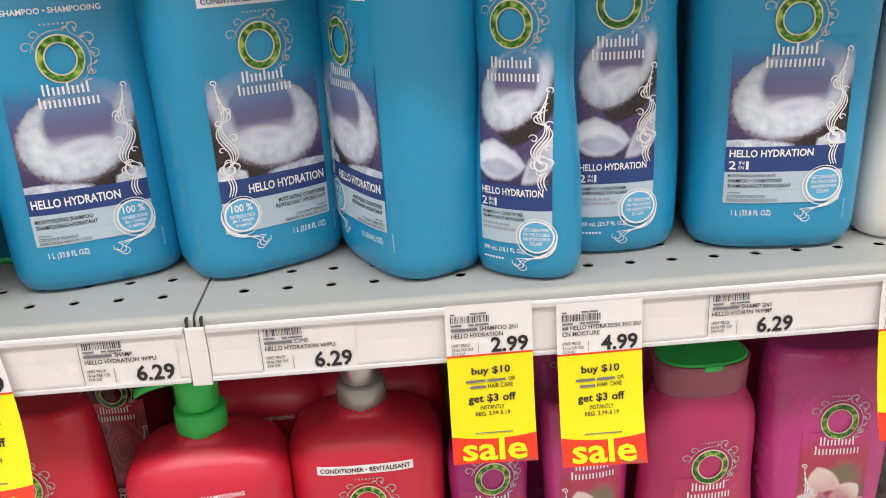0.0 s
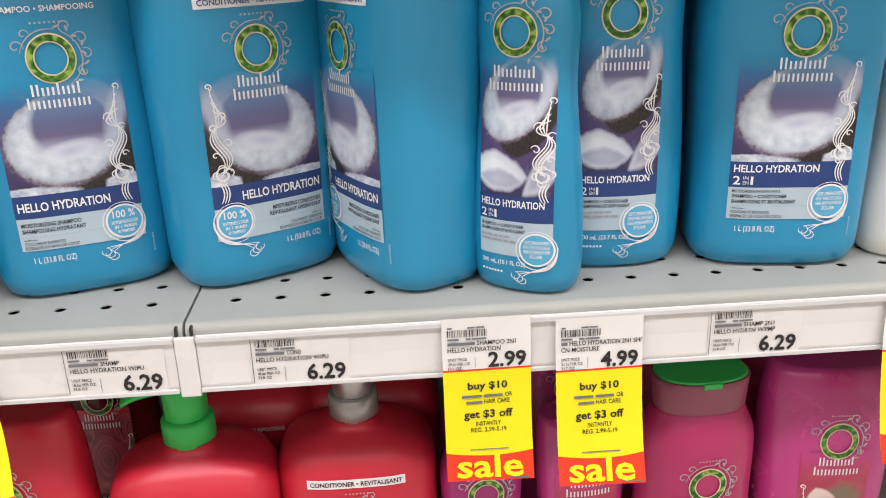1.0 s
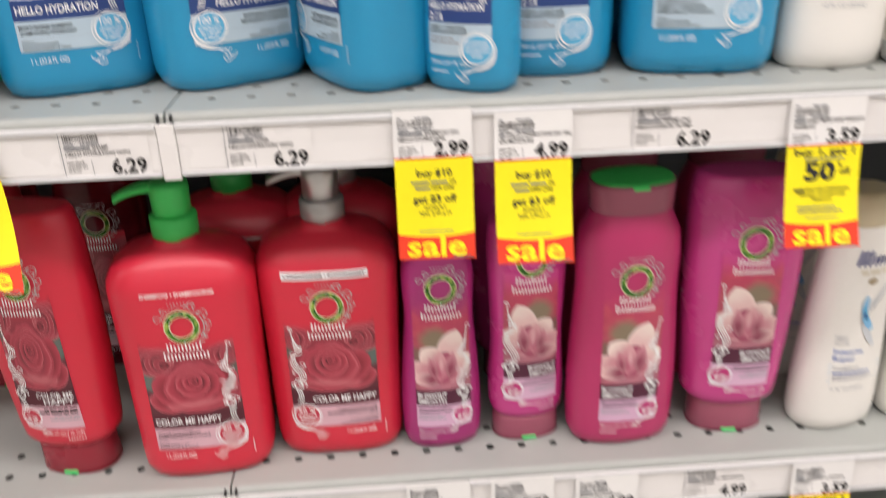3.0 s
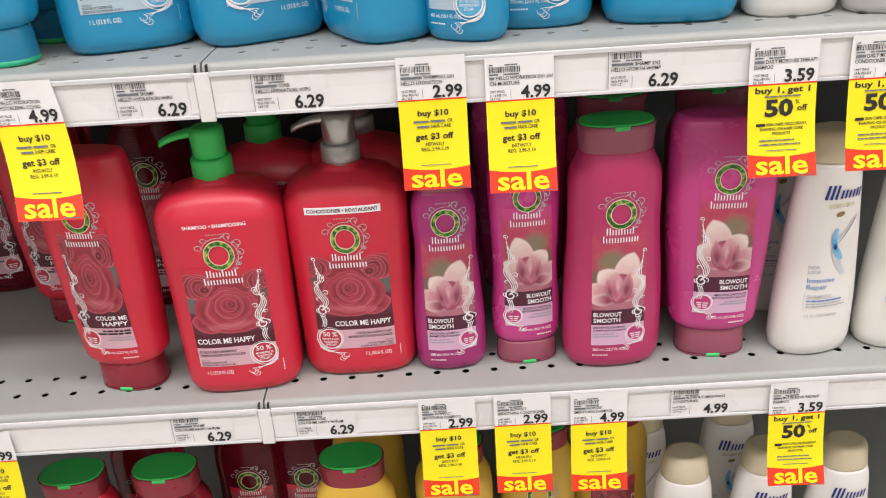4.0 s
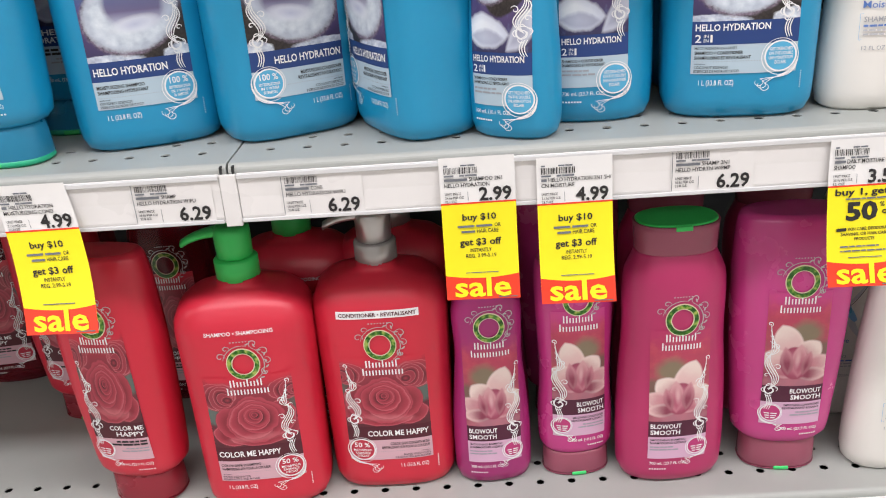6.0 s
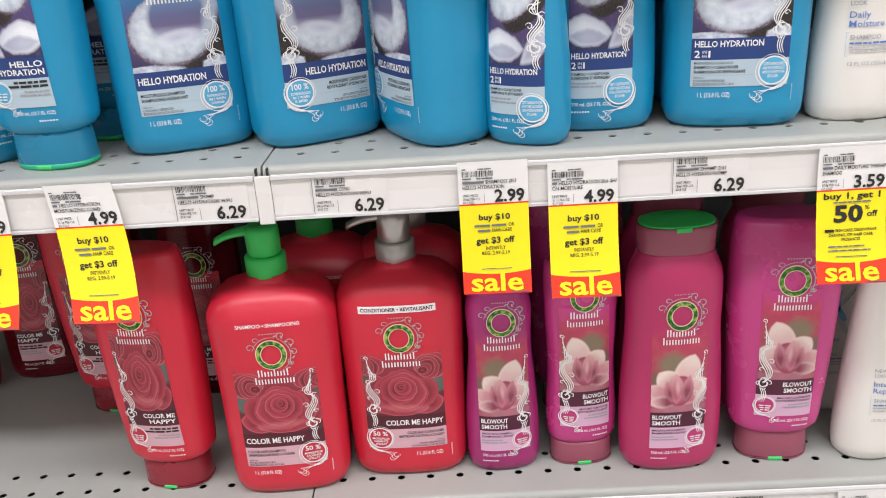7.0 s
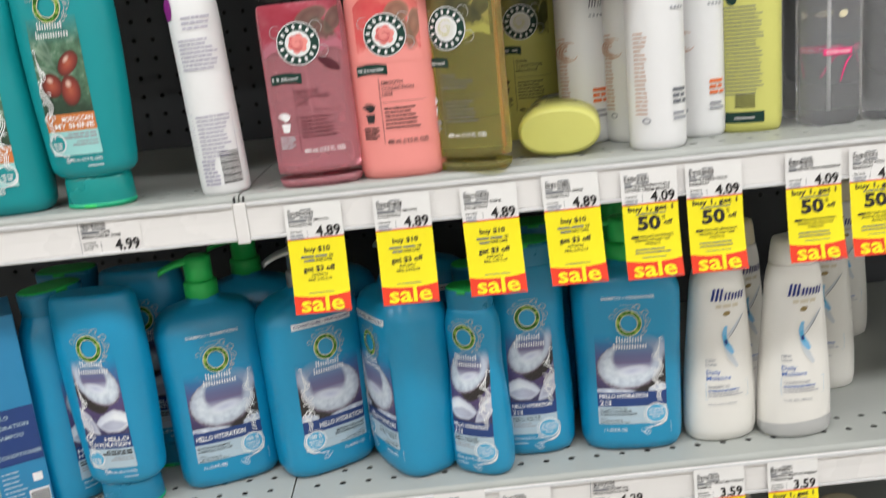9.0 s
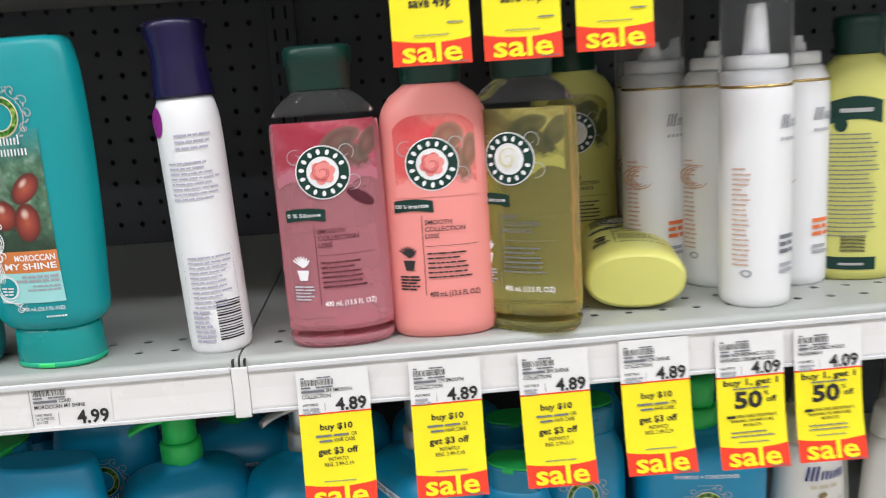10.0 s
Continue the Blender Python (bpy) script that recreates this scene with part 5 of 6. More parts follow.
def herb_bottle_back(label, group=""):
    """The same bottle seen from behind: a black banner, lines of print and a black foot."""
    t, body, pr = finish_bottle("conditioner_bottle", label, "bottle", HERB, 2.3, "lemon", group)
    pr.grid("banner", "dark_green", -0.030, 0.016, 0.122, 0.141, 0.0006, shape=lambda u, v: (-0.030 + 0.046 * u, 0.122 + 0.017 * v + 0.004 * math.sin(u * 3.1)))
    pr.bars("scroll", -0.007, 0.131, 0.003, [0.028], "C", name="brand_mark")
    pr.disc("seal", "dark_green", -0.020, 0.122, 0.0055, 0.0055, 0.0007)
    small_print(pr, -0.030, 0.114, 0.044, 24, 0.0034, 0.0010, "ink_grey", random.Random(21))
    for i in range(12):
        pr.grid("barcode", "ink", -0.018, 0.004, 0.0235 + i * 0.0011, 0.0240 + i * 0.0011, 0.0006)
    pr.grid("foot_banner", "dark_green", -0.031, 0.014, 0.0095, 0.0195, 0.0006)
    pr.bars("scroll", -0.008, 0.013, 0.002, [0.022], "C", name="small_print")
    pr.finish(body)
    part("cap", loft([(0.1736, 0.0198, 0.0165), (0.175, 0.0205, 0.0172), (0.190, 0.0212, 0.0178), (0.1905, 0.0222, 0.0186), (0.200, 0.0226, 0.019), (0.2025, 0.0205, 0.017)], 2.3, 44), "dark_green", t, "dark green flip cap")
    return t


def spray_can(label, group=""):
    t = thing("mousse_can", label, "can", group)
    rr = smooth_rings([(0.0, 0.0195, 0.0195), (0.003, 0.0212, 0.0212), (0.01, 0.0216, 0.0216), (0.10, 0.0216, 0.0216), (0.158, 0.0214, 0.0214), (0.170, 0.0196, 0.0196), (0.175, 0.0178, 0.0178)])
    body = part("body", loft(rr, 2.0, 48), "can_white", t)
    pr = Print(Skin(rr, 2.0))
    small_print(pr, -0.006, 0.150, 0.022, 3, 0.0042, 0.0014, "ink_violet", random.Random(2))
    small_print(pr, -0.012, 0.132, 0.030, 8, 0.0034, 0.0012, "ink_violet", random.Random(3))
    small_print(pr, -0.010, 0.068, 0.028, 11, 0.0034, 0.0012, "ink_violet", random.Random(6))
    small_print(pr, -0.012, 0.030, 0.014, 7, 0.0034, 0.0017, "ink_violet", random.Random(7))
    for i in range(15):
        pr.grid("barcode", "ink", 0.004, 0.018, 0.010 + i * 0.0019, 0.010 + i * 0.0019 + (0.0007 if i % 3 else 0.0012), 0.0006)
    pr.disc("blot", "magenta_ink", -0.0175, 0.160, 0.0045, 0.010, 0.0006)
    for z0, z1 in ((0.062, 0.0715), (0.036, 0.060)):
        pr.ribbon("frame_rule", "ink_violet", [(-0.014, z0), (0.018, z0), (0.018, z1), (-0.014, z1), (-0.014, z0)], 0.0003, 0.0007)
    pr.finish(body)
    part("cap", loft([(0.1752, 0.0196, 0.0196), (0.178, 0.0198, 0.0198), (0.20, 0.0180, 0.0180), (0.212, 0.0188, 0.0188), (0.220, 0.0206, 0.0206), (0.2235, 0.0208, 0.0208), (0.225, 0.018, 0.018)], 2.0, 40), "violet", t, "dark violet cap under shrink wrap")
    return t


def aerosol(label, ink, group="", overcap=True, spout=0.212):
    t = thing("styling_can", label, "can", group)
    rr = smooth_rings([(0.0, 0.0225, 0.0225), (0.0025, 0.0245, 0.0245), (0.008, 0.0252, 0.0252), (0.10, 0.0252, 0.0252), (0.150, 0.0250, 0.0250), (0.160, 0.0238, 0.0238), (0.166, 0.0205, 0.0205), (0.168, 0.0190, 0.0190)])
    body = part("body", loft(rr, 2.0, 48), "can_white", t)
    pr = Print(Skin(rr, 2.0))
    pr.strokes("ink_grey", 0.0060, 0.1275, 0.0095, 0.0080, (1.0, 1.0, 1.0), 0.0009, 0.2, 0.45)
    pr.strokes("ink_grey", 0.0165, 0.1278, 0.0058, 0.0110, (1.0, 1.0, 0.9, 0.9, 1.0), 0.0009, 0.2, 0.42)
    pr.bars("ink_soft", 0.003, 0.119, 0.0024, [0.0020] * 4, "L", 0.0016, name="small_print")
    if ink == "ink_orange":
        for i in range(3):
            pr.ribbon("swoosh", "ink_tan", curl(-0.0165, 0.088, 0.0095 - 0.002 * i, 60 + 20 * i, 330 - 25 * i, 0.85, 14), 0.0012, 0.0007)
    small_print(pr, -0.0235, 0.100, 0.0075, 20, 0.0036, 0.0012, "ink_tan", random.Random(11))
    small_print(pr, 0.003, 0.050, 0.017, 3, 0.0052, 0.0030, ink, random.Random(12))
    small_print(pr, 0.003, 0.030, 0.016, 2, 0.0045, 0.0026, "ink_soft", random.Random(13))
    pr.disc("recycling_mark", "ink_soft", -0.018, 0.026, 0.0028, 0.0028, 0.0008, 0.6, 12)
    pr.finish(body)
    part("gold_ring", loft([(0.1560, 0.0249, 0.0249), (0.1580, 0.0247, 0.0247)], 2.0, 48), "gold", t)
    part("collar", loft([(0.1682, 0.0175, 0.0175), (0.170, 0.0182, 0.0182), (0.176, 0.0180, 0.0180), (0.178, 0.0165, 0.0165)], 2.0, 36), "can_white", t)
    if spout:
        part("spout", loft([(0.1782, 0.0070, 0.0085), (0.184, 0.0066, 0.0078), (spout - 0.005, 0.0052, 0.0060), (spout, 0.0044, 0.0050)], 2.2, 20), "can_white", t)
    if overcap:
        bm = loft([(0.159, 0.0246, 0.0246), (0.162, 0.0250, 0.0250), (0.235, 0.0244, 0.0244), (0.238, 0.0225, 0.0225)], 2.0, 40)
        part("overcap", bm, "clear", t, "clear plastic overcap")
    return t


def gel_bottle(label, group=""):
    t = thing("styling_spray_bottle", label, "bottle", group)
    rr = smooth_rings([(0.0, 0.024, 0.018), (0.003, 0.0268, 0.0205), (0.01, 0.0275, 0.0212), (0.138, 0.0275, 0.0212), (0.1455, 0.0272, 0.0210), (0.1480, 0.0258, 0.0198)])
    body = part("body", loft(rr, 2.4, 44), "gel", t)
    pr = Print(Skin(rr, 2.4))
    pr.strokes("ink_grey", -0.0050, 0.1170, 0.0095, 0.0080, (1.0, 1.0, 1.0), 0.0009, 0.2, 0.45)
    pr.strokes("ink_grey", 0.0075, 0.1173, 0.0058, 0.0140, (1.0, 1.0, 0.9, 0.9, 1.0), 0.0009, 0.2, 0.42)
    pr.disc("emblem", "ring_gold", 0.004, 0.100, 0.0042, 0.0032, 0.0009, 0.0, 16, 0.4)
    pr.text("STYLE+CARE", "ink_grey", -0.012, 0.078, 0.0035, "L", 0.024, 0.5)
    pr.grid("label_strip", "ink_pink", -0.013, 0.013, 0.064, 0.070, 0.0008)
    pr.text("EXTRA HOLD", "ink_white", 0, 0.0655, 0.0028, "C", 0.021, 0.6, 0.0012)
    pr.ribbon("swoosh", "ink_pink", [(0.013 - 0.011 * u, 0.062 - 0.022 * u * u) for u in [k / 8 for k in range(9)]], 0.002, 0.0008)
    pr.finish(body)
    part("dip_tube", loft([(0.012, 0.0016, 0.0016), (0.15, 0.0016, 0.0016)], 2.0, 10), "can_white", t)
    part("collar", loft([(0.1482, 0.0262, 0.0200), (0.1490, 0.0268, 0.0206), (0.1530, 0.0268, 0.0206), (0.1538, 0.0262, 0.0200)], 2.4, 44), "silver", t, "bright silver collar")
    part("spray_head", loft([(0.1540, 0.0150, 0.0150), (0.156, 0.0156, 0.0156), (0.182, 0.0150, 0.0150), (0.186, 0.0120, 0.0120), (0.200, 0.0105, 0.0105), (0.203, 0.008, 0.008)], 2.0, 30), "can_white", t)
    part("overcap", loft([(0.1540, 0.0256, 0.0196), (0.156, 0.0262, 0.0202), (0.208, 0.0258, 0.0198), (0.211, 0.0235, 0.0180)], 2.4, 44), "clear", t, "clear plastic overcap")
    return t


def carton(label):
    t = thing("gift_carton", label, "carton")
    body = part("box", box_bm(bmesh.new(), -0.04, 0.04, -0.022, 0.022, 0, 0.208, 0.0012), "carton", t, "", False)
    pr = Print(lambda x, z, o: (x - 0.018, -0.022 - o, z))
    pr.grid("label_band", "navy", -0.0215, 0.0575, 0.062, 0.118, 0.0005)
    emblem(pr, 0.035, 0.165, 0.013)
    pr.wordmark("ink_white", 0.035, 0.165, 0.013, 0.0200, 0.0270, 0.032)
    pr.text("SHAMPOO", "ink_white", 0.035, 0.092, 0.0034, "C", 0.022, 0.8)
    pr.text("CONDITIONER", "ink_white", 0.035, 0.080, 0.0034, "C", 0.028, 0.8)
    for i in range(16):
        pr.grid("barcode", "ink" if i % 2 == 0 else "ink_white", 0.024 + i * 0.0017, 0.0257 + i * 0.0017, 0.012, 0.032, 0.0005)
    pr.finish(body)
    side = Print(lambda x, z, o: (0.04 + o, x, z))
    side.grid("side_band", "navy", -0.0215, 0.0215, 0.062, 0.118, 0.0005)
    for i, wd in enumerate(("HELLO", "HYDRATION", "SHAMPOO", "+", "CONDITIONER")):
        side.text(wd, "blue_panel", -0.018, 0.1085 - i * 0.0098, 0.0040, "L", 0, 0.3)
    small_print(side, -0.018, 0.054, 0.020, 8, 0.0048, 0.0014, "blue_panel", random.Random(31))
    side.grid("side_patch", "ink_white", 0.008, 0.0165, 0.040, 0.0485, 0.0005)
    side.grid("side_patch", "ink_white", 0.002, 0.020, 0.008, 0.032, 0.0005)
    for i in range(9):
        side.grid("side_barcode", "ink", 0.0035 + i * 0.0018, 0.0045 + i * 0.0018, 0.010, 0.030, 0.0008)
    side.finish(body)
    return t


def stand(ob, key, x, yf, depth, turn=0.0, lean=0.0, pitch=0.0):
    """Put a thing on a shelf with its front at yf; lean: degrees to the left about its foot."""
    ob.matrix_basis = pose(x, yf + depth / 2, TOP[key], pitch, -lean, turn)
    return ob


def again(ob, key, x, yf, depth, turn=0.0, lean=0.0, label=""):
    c = copy_thing(ob, pose(x, yf + depth / 2, TOP[key], 0, -lean, turn))
    if label:
        tagged(c, label)
    return c


# the middle shelf: blue bottles
B1 = stand(litre_bottle("blue", "shampoo", "green", "green", "blue litre shampoo bottle with a bright green pump", group="blue bottles"), "p", -0.190, 0.487, 0.072, 19)
B2 = stand(litre_bottle("blue", "conditioner", "silver", "grey_collar", "blue litre conditioner bottle with a silver pump", True, "blue bottles"), "p", -0.089, 0.489, 0.072, 29)
B3 = again(B2, "p", 0.005, 0.466, 0.085, -62, 0, "blue litre conditioner bottle turned sideways on the shelf")
B6 = stand(litre_bottle("blue", "2in1", "green", "green", "blue litre shampoo and conditioner bottle with a green pump", group="blue bottles"), "p", 0.2275, 0.467, 0.072, -8)
B4 = stand(big_bottle("blue", "2in1", "slim blue bottle with a waisted body and flip cap", "blue bottles", SMALL), "p", 0.0735, 0.450, 0.044, -30)
B5 = stand(big_bottle("blue", "2in1", "tall blue bottle with a tapering body and blue cap", "blue bottles", BIG), "p", 0.128, 0.480, 0.052, -2)
B0 = stand(tottle("blue", "blue conditioner bottle standing on its cap", "blue bottles"), "p", -0.279, 0.458, 0.050, -10, 1.0)
BL = stand(big_bottle("blue", "shampoo", "blue shampoo bottle with a green lid, set back", "blue bottles", BIG), "p", -0.335, 0.490, 0.052, 55)
stand(carton("blue gift carton with a navy band and barcode"), "p", -0.3906, 0.4958, 0.0, -62.7)
again(B1, "p", -0.160, 0.565, 0.072, 4)
again(B2, "p", -0.075, 0.566, 0.072, 0)
again(B2, "p", 0.03, 0.566, 0.072, 0)
again(B0, "p", -0.262, 0.540, 0.050, 0, 0)
again(B4, "p", 0.083, 0.535, 0.044, 0)
again(B5, "p", 0.150, 0.560, 0.052, 0)
again(B6, "p", 0.236, 0.545, 0.072, 0)
again(BL, "p", -0.345, 0.56, 0.052, 0)
W1 = stand(taper_bottle("white shampoo bottle with a blue swoosh and cream cap", ("Daily", "Moisture"), "white bottles"), "p", 0.317, 0.469, 0.05, 6)
W2 = stand(taper_bottle("white conditioner bottle standing on a cloudy grey cap", ("Daily", "Moisture"), "white bottles", "white", True), "p", 0.389, 0.460, 0.05, 4)
again(W1, "p", 0.362, 0.545, 0.05, 20)
again(W1, "p", 0.462, 0.56, 0.05, -10)
again(W1, "p", 0.55, 0.70, 0.05, 0)

# the lower shelf: red and pink bottles
R1 = stand(litre_bottle("red", "shampoo", "green", "green", "red litre shampoo bottle with a bright green pump", group="red bottles"), "q", -0.138, 0.457, 0.072, 4)
R2 = stand(litre_bottle("red", "conditioner", "silver", "grey_collar", "red litre conditioner bottle with a silver pump", True, "red bottles"), "q", -0.035, 0.474, 0.072, 0)
R0 = stand(tottle("red", "red conditioner bottle standing tilted on its cap", "red bottles"), "q", -0.2415, 0.470, 0.050, -10, 1.5)
P1 = stand(big_bottle("purple", "shampoo", "slim purple shampoo bottle with a waisted body", "pink bottles", SMALL), "q", 0.0465, 0.474, 0.044, 4)
P2 = stand(tottle("pink", "small magenta conditioner bottle standing on its cap", "pink bottles", TOTTLE_S, "pink2"), "q", 0.1145, 0.480, 0.04, 4)
P3 = stand(big_bottle("pink", "shampoo", "magenta shampoo bottle with a green flip-top lid", "pink bottles", BIG), "q", 0.1885, 0.464, 0.052, 3)
P4 = stand(tottle("pink", "tall lilac-pink conditioner bottle standing on its cap", "pink bottles", TOTTLE, "pink2"), "q", 0.2785, 0.470, 0.052, -4)
W3 = stand(taper_bottle("white shampoo bottle with a blue swoosh beside the magenta ones", ("Intensive", "Repair"), "white bottles"), "q", 0.3655, 0.467, 0.05, 12)
again(W3, "q", 0.443, 0.468, 0.05, 0)
again(W3, "q", 0.352, 0.545, 0.05, 0)
again(R1, "q", -0.112, 0.545, 0.072, 0)
again(R2, "q", -0.028, 0.550, 0.072, 0)
again(R0, "q", -0.338, 0.600, 0.050, -8, 1.5)
CR = stand(big_bottle("red", "shampoo", "clear dark red shampoo bottle set back on the shelf", "red bottles", BIG, "green", "red_clear"), "q", -0.243, 0.625, 0.052, 0)
again(CR, "q", -0.446, 0.678, 0.052, 8)
again(CR, "q", -0.530, 0.640, 0.052, 0)
again(CR, "q", -0.40, 0.770, 0.052, 0)
again(P1, "q", 0.05, 0.53, 0.044, 0)
again(P3, "q", 0.20, 0.545, 0.052, 0)
again(P3, "q", 0.29, 0.55, 0.052, 0)
again(P4, "q", 0.12, 0.56, 0.052, 0)

# the upper shelf: mixed bottles and cans
T1 = stand(tottle("teal", "teal conditioner bottle standing on its cap", "teal bottles"), "u", -0.2435, 0.431, 0.050, -12, 1.0)
stand(big_bottle("teal", "shampoo", "teal shampoo bottle with a fruit print", "teal bottles", BIG), "u", -0.328, 0.436, 0.052, 0)
stand(spray_can("white mousse can with a dark violet wrapped cap"), "u", -0.1335, 0.436, 0.043, 0, 2.0)
stand(herb_bottle("clear pink shampoo bottle with a dark green cap", "pink_gel", "petal_dark", "herbal bottles", True, "maroon", "0 % Silicone"), "u", -0.047, 0.427, 0.045, 0, 0.5)
H2 = stand(herb_bottle("salmon pink conditioner bottle with a dark green cap", "salmon", "petal_print", "herbal bottles"), "u", 0.0255, 0.430, 0.045, -4)
stand(herb_bottle("clear yellow shampoo bottle with a dark green cap", "yellow_gel", "herb_dark", "herbal bottles", True, "ink_grey", "0 % Silicone", ("SHINE", "COLLECTION", "BRILLANCE")), "u", 0.087, 0.424, 0.045, -32)
H4 = stand(herb_bottle("pale yellow conditioner bottle with a chamomile print", "lemon", "herb_print", "herbal bottles", False, "ink", "100 %", ("SHINE", "COLLECTION", "BRILLANCE")), "u", 0.160, 0.600, 0.045, -4)
lying = copy_thing(H4, pose(0.166, 0.457, TOP["u"] + 0.0228, -90, 0, -11))
tagged(lying, "pale yellow bottle lying on its back, base outward")
HB = stand(herb_bottle_back("narrow pale yellow bottle with a black banded back label", "herbal bottles"), "u", 0.357, 0.487, 0.045, -14)
HB.matrix_basis = HB.matrix_basis @ Matrix.Diagonal((0.8, 1.0, 1.0, 1.0))
C1 = stand(aerosol("white mousse can with a gold ring and clear overcap", "ink_grey", "styling cans"), "u", 0.256, 0.437, 0.05, 10)
C2 = stand(aerosol("white hairspray can with orange lettering", "ink_orange", "styling cans", False, 0.190), "u", 0.309, 0.487, 0.05, 0)
C3 = stand(aerosol("white mousse can with a short nozzle under a clear overcap", "ink_orange", "styling cans", True, 0.192), "u", 0.208, 0.520, 0.05, 0)
again(C2, "u", 0.250, 0.500, 0.05, -10)
again(C2, "u", 0.185, 0.68, 0.05, 0)
again(C3, "u", 0.225, 0.60, 0.05, 0)
G1 = stand(gel_bottle("clear styling spray bottle with a pink strip", "styling cans"), "u", 0.428, 0.478, 0.044, 0)
again(G1, "u", 0.489, 0.478, 0.044, 0)
again(G1, "u", 0.44, 0.54, 0.044, 0)
again(H2, "u", 0.03, 0.52, 0.045, 0)

# the bottom shelf: only the tops come into view
RB = stand(big_bottle("red", "shampoo", "red shampoo bottle with a green flip-top lid", "red bottles", BIG), "r", -0.324, 0.463, 0.052, 0)
again(CR, "r", -0.235, 0.463, 0.052, 0, 0, "clear red shampoo bottle with a red cap")
again(CR, "r", -0.285, 0.545, 0.052, 0)
again(CR, "r", -0.175, 0.545, 0.052, 0)
again(CR, "r", -0.115, 0.545, 0.052, 0)
MAT_Y = big_bottle("red", "shampoo", "golden yellow shampoo bottle with a green lid", "yellow bottles", BIG, "green", "gold_plastic")
YB = stand(MAT_Y, "r", -0.056, 0.463, 0.052, 0)
again(YB, "r", -0.05, 0.540, 0.052, 0)
again(YB, "r", 0.04, 0.48, 0.052, 0)
again(YB, "r", 0.125, 0.50, 0.052, 0)
again(YB, "r", 0.205, 0.53, 0.052, 0)
again(W1, "r", 0.265, 0.465, 0.05, 0)
again(W1, "r", 0.345, 0.47, 0.05, 0)
again(W1, "r", 0.42, 0.47, 0.05, 0)
again(W1, "r", 0.24, 0.545, 0.05, 0)
again(W1, "r", 0.335, 0.55, 0.05, 0)

# ---- price labels and sale tags ----


def tag_skin(curl_out, sway):
    def skin(x, z, o):
        f = min(1.0, max(0.0, -z / 0.095))
        return (x + sway * f, -o - curl_out * f * f - 0.0012 * math.sin(f * 5 + x * 40) * f, z)
    return skin


def price_print(pr, w, price, lines, rnd, top, base, tall):
    """The white price label: barcode, a bar for the maker's name, article, unit price, price."""
    pr.bars("ink_grey", 0.003, top - 0.0012, 0.0010, [0.0026], name="small_print")
    pr.bars("ink_grey", 0.014, top - 0.0012, 0.0010, [0.0042, 0.0046], name="small_print")
    pr.bars("ink_grey", 0.003, top - 0.0080, 0.0011, [0.0062], name="small_print")
    pr.bars("ink_grey", 0.013, top - 0.0080, 0.0011, [0.0030, 0.0078], name="small_print")
    x = 0.003
    while x < 0.0245:
        k = rnd.choice((0.0002, 0.0003, 0.0006))
        pr.grid("barcode", "ink", x, x + k, top - 0.0062, top - 0.0020, 0.0006)
        x += k + rnd.choice((0.0003, 0.0005, 0.0007))
    pr.bars("ink_grey", 0.003, top - 0.0110, 0.0017, [lines[0]], name="brand_mark")
    room = w - 0.005 - lines[0]
    pr.text(lines[1], "ink", 0.003 + lines[0] + 0.0012, top - 0.0114, 0.0026, "L", min(room, len(lines[1]) * 0.00195), 0.55, 0.0006)
    if lines[2]:
        pr.text(lines[2], "ink", 0.003, top - 0.0151, 0.0026, "L", min(w - 0.006, len(lines[2]) * 0.00195), 0.55, 0.0006)
    pr.text("UNIT PRICE", "ink", 0.003, top - 0.0203, 0.0017, "L", 0.0105, 0.6, 0.0006)
    unit = {"6.29": ("18.6\u00a2 PER OZ", "33.8 OZ"), "2.99": ("29.6\u00a2 PER OZ", "10.1 OZ"), "4.99": ("21.1\u00a2 PER OZ", "23.7 OZ"), "3.59": ("29.9\u00a2 PER OZ", "12 OZ")}.get(price)
    if unit:
        pr.text(unit[0], "ink", 0.003, top - 0.0229, 0.0016, "L", 0.0122, 0.6, 0.0006)
        pr.text(unit[1], "ink", 0.003, top - 0.0254, 0.0016, "L", 0.0075, 0.6, 0.0006)
    else:
        small_print(pr, 0.003, top - 0.0232, 0.0125, 2, 0.0027, 0.0015, "ink_soft", rnd)
    pr.grid("rule", "ink_grey", 0.0178, 0.0181, base, top - 0.0185, 0.0006)
    pr.text(price, "ink", w - 0.0026, base, tall, "R", 0.0212, 1.2, 0.0006)


def price_label(key, x, price, lines):
    t = thing("price_label", "white paper price label with barcode in the price strip", "price label", "price labels")
    rnd = random.Random(int((x + 2) * 1000))
    pr = Print(flat)
    paper = part("paper", box_bm(bmesh.new(), 0, 0.0535, -0.0001, 0.0001, -0.0285, 0.0005), "channel", t, "", False)
    pr.grid("edge_rule", "ink_grey", 0.0006, 0.0010, -0.0275, -0.0005, 0.0006)
    price_print(pr, 0.0535, price, lines, rnd, 0.0, -0.0272, 0.0092)
    pr.finish(paper, False)
    t.matrix_basis = pose(x, FRONT[key] - 0.0014, TOP[key] - 0.0082)
    return t


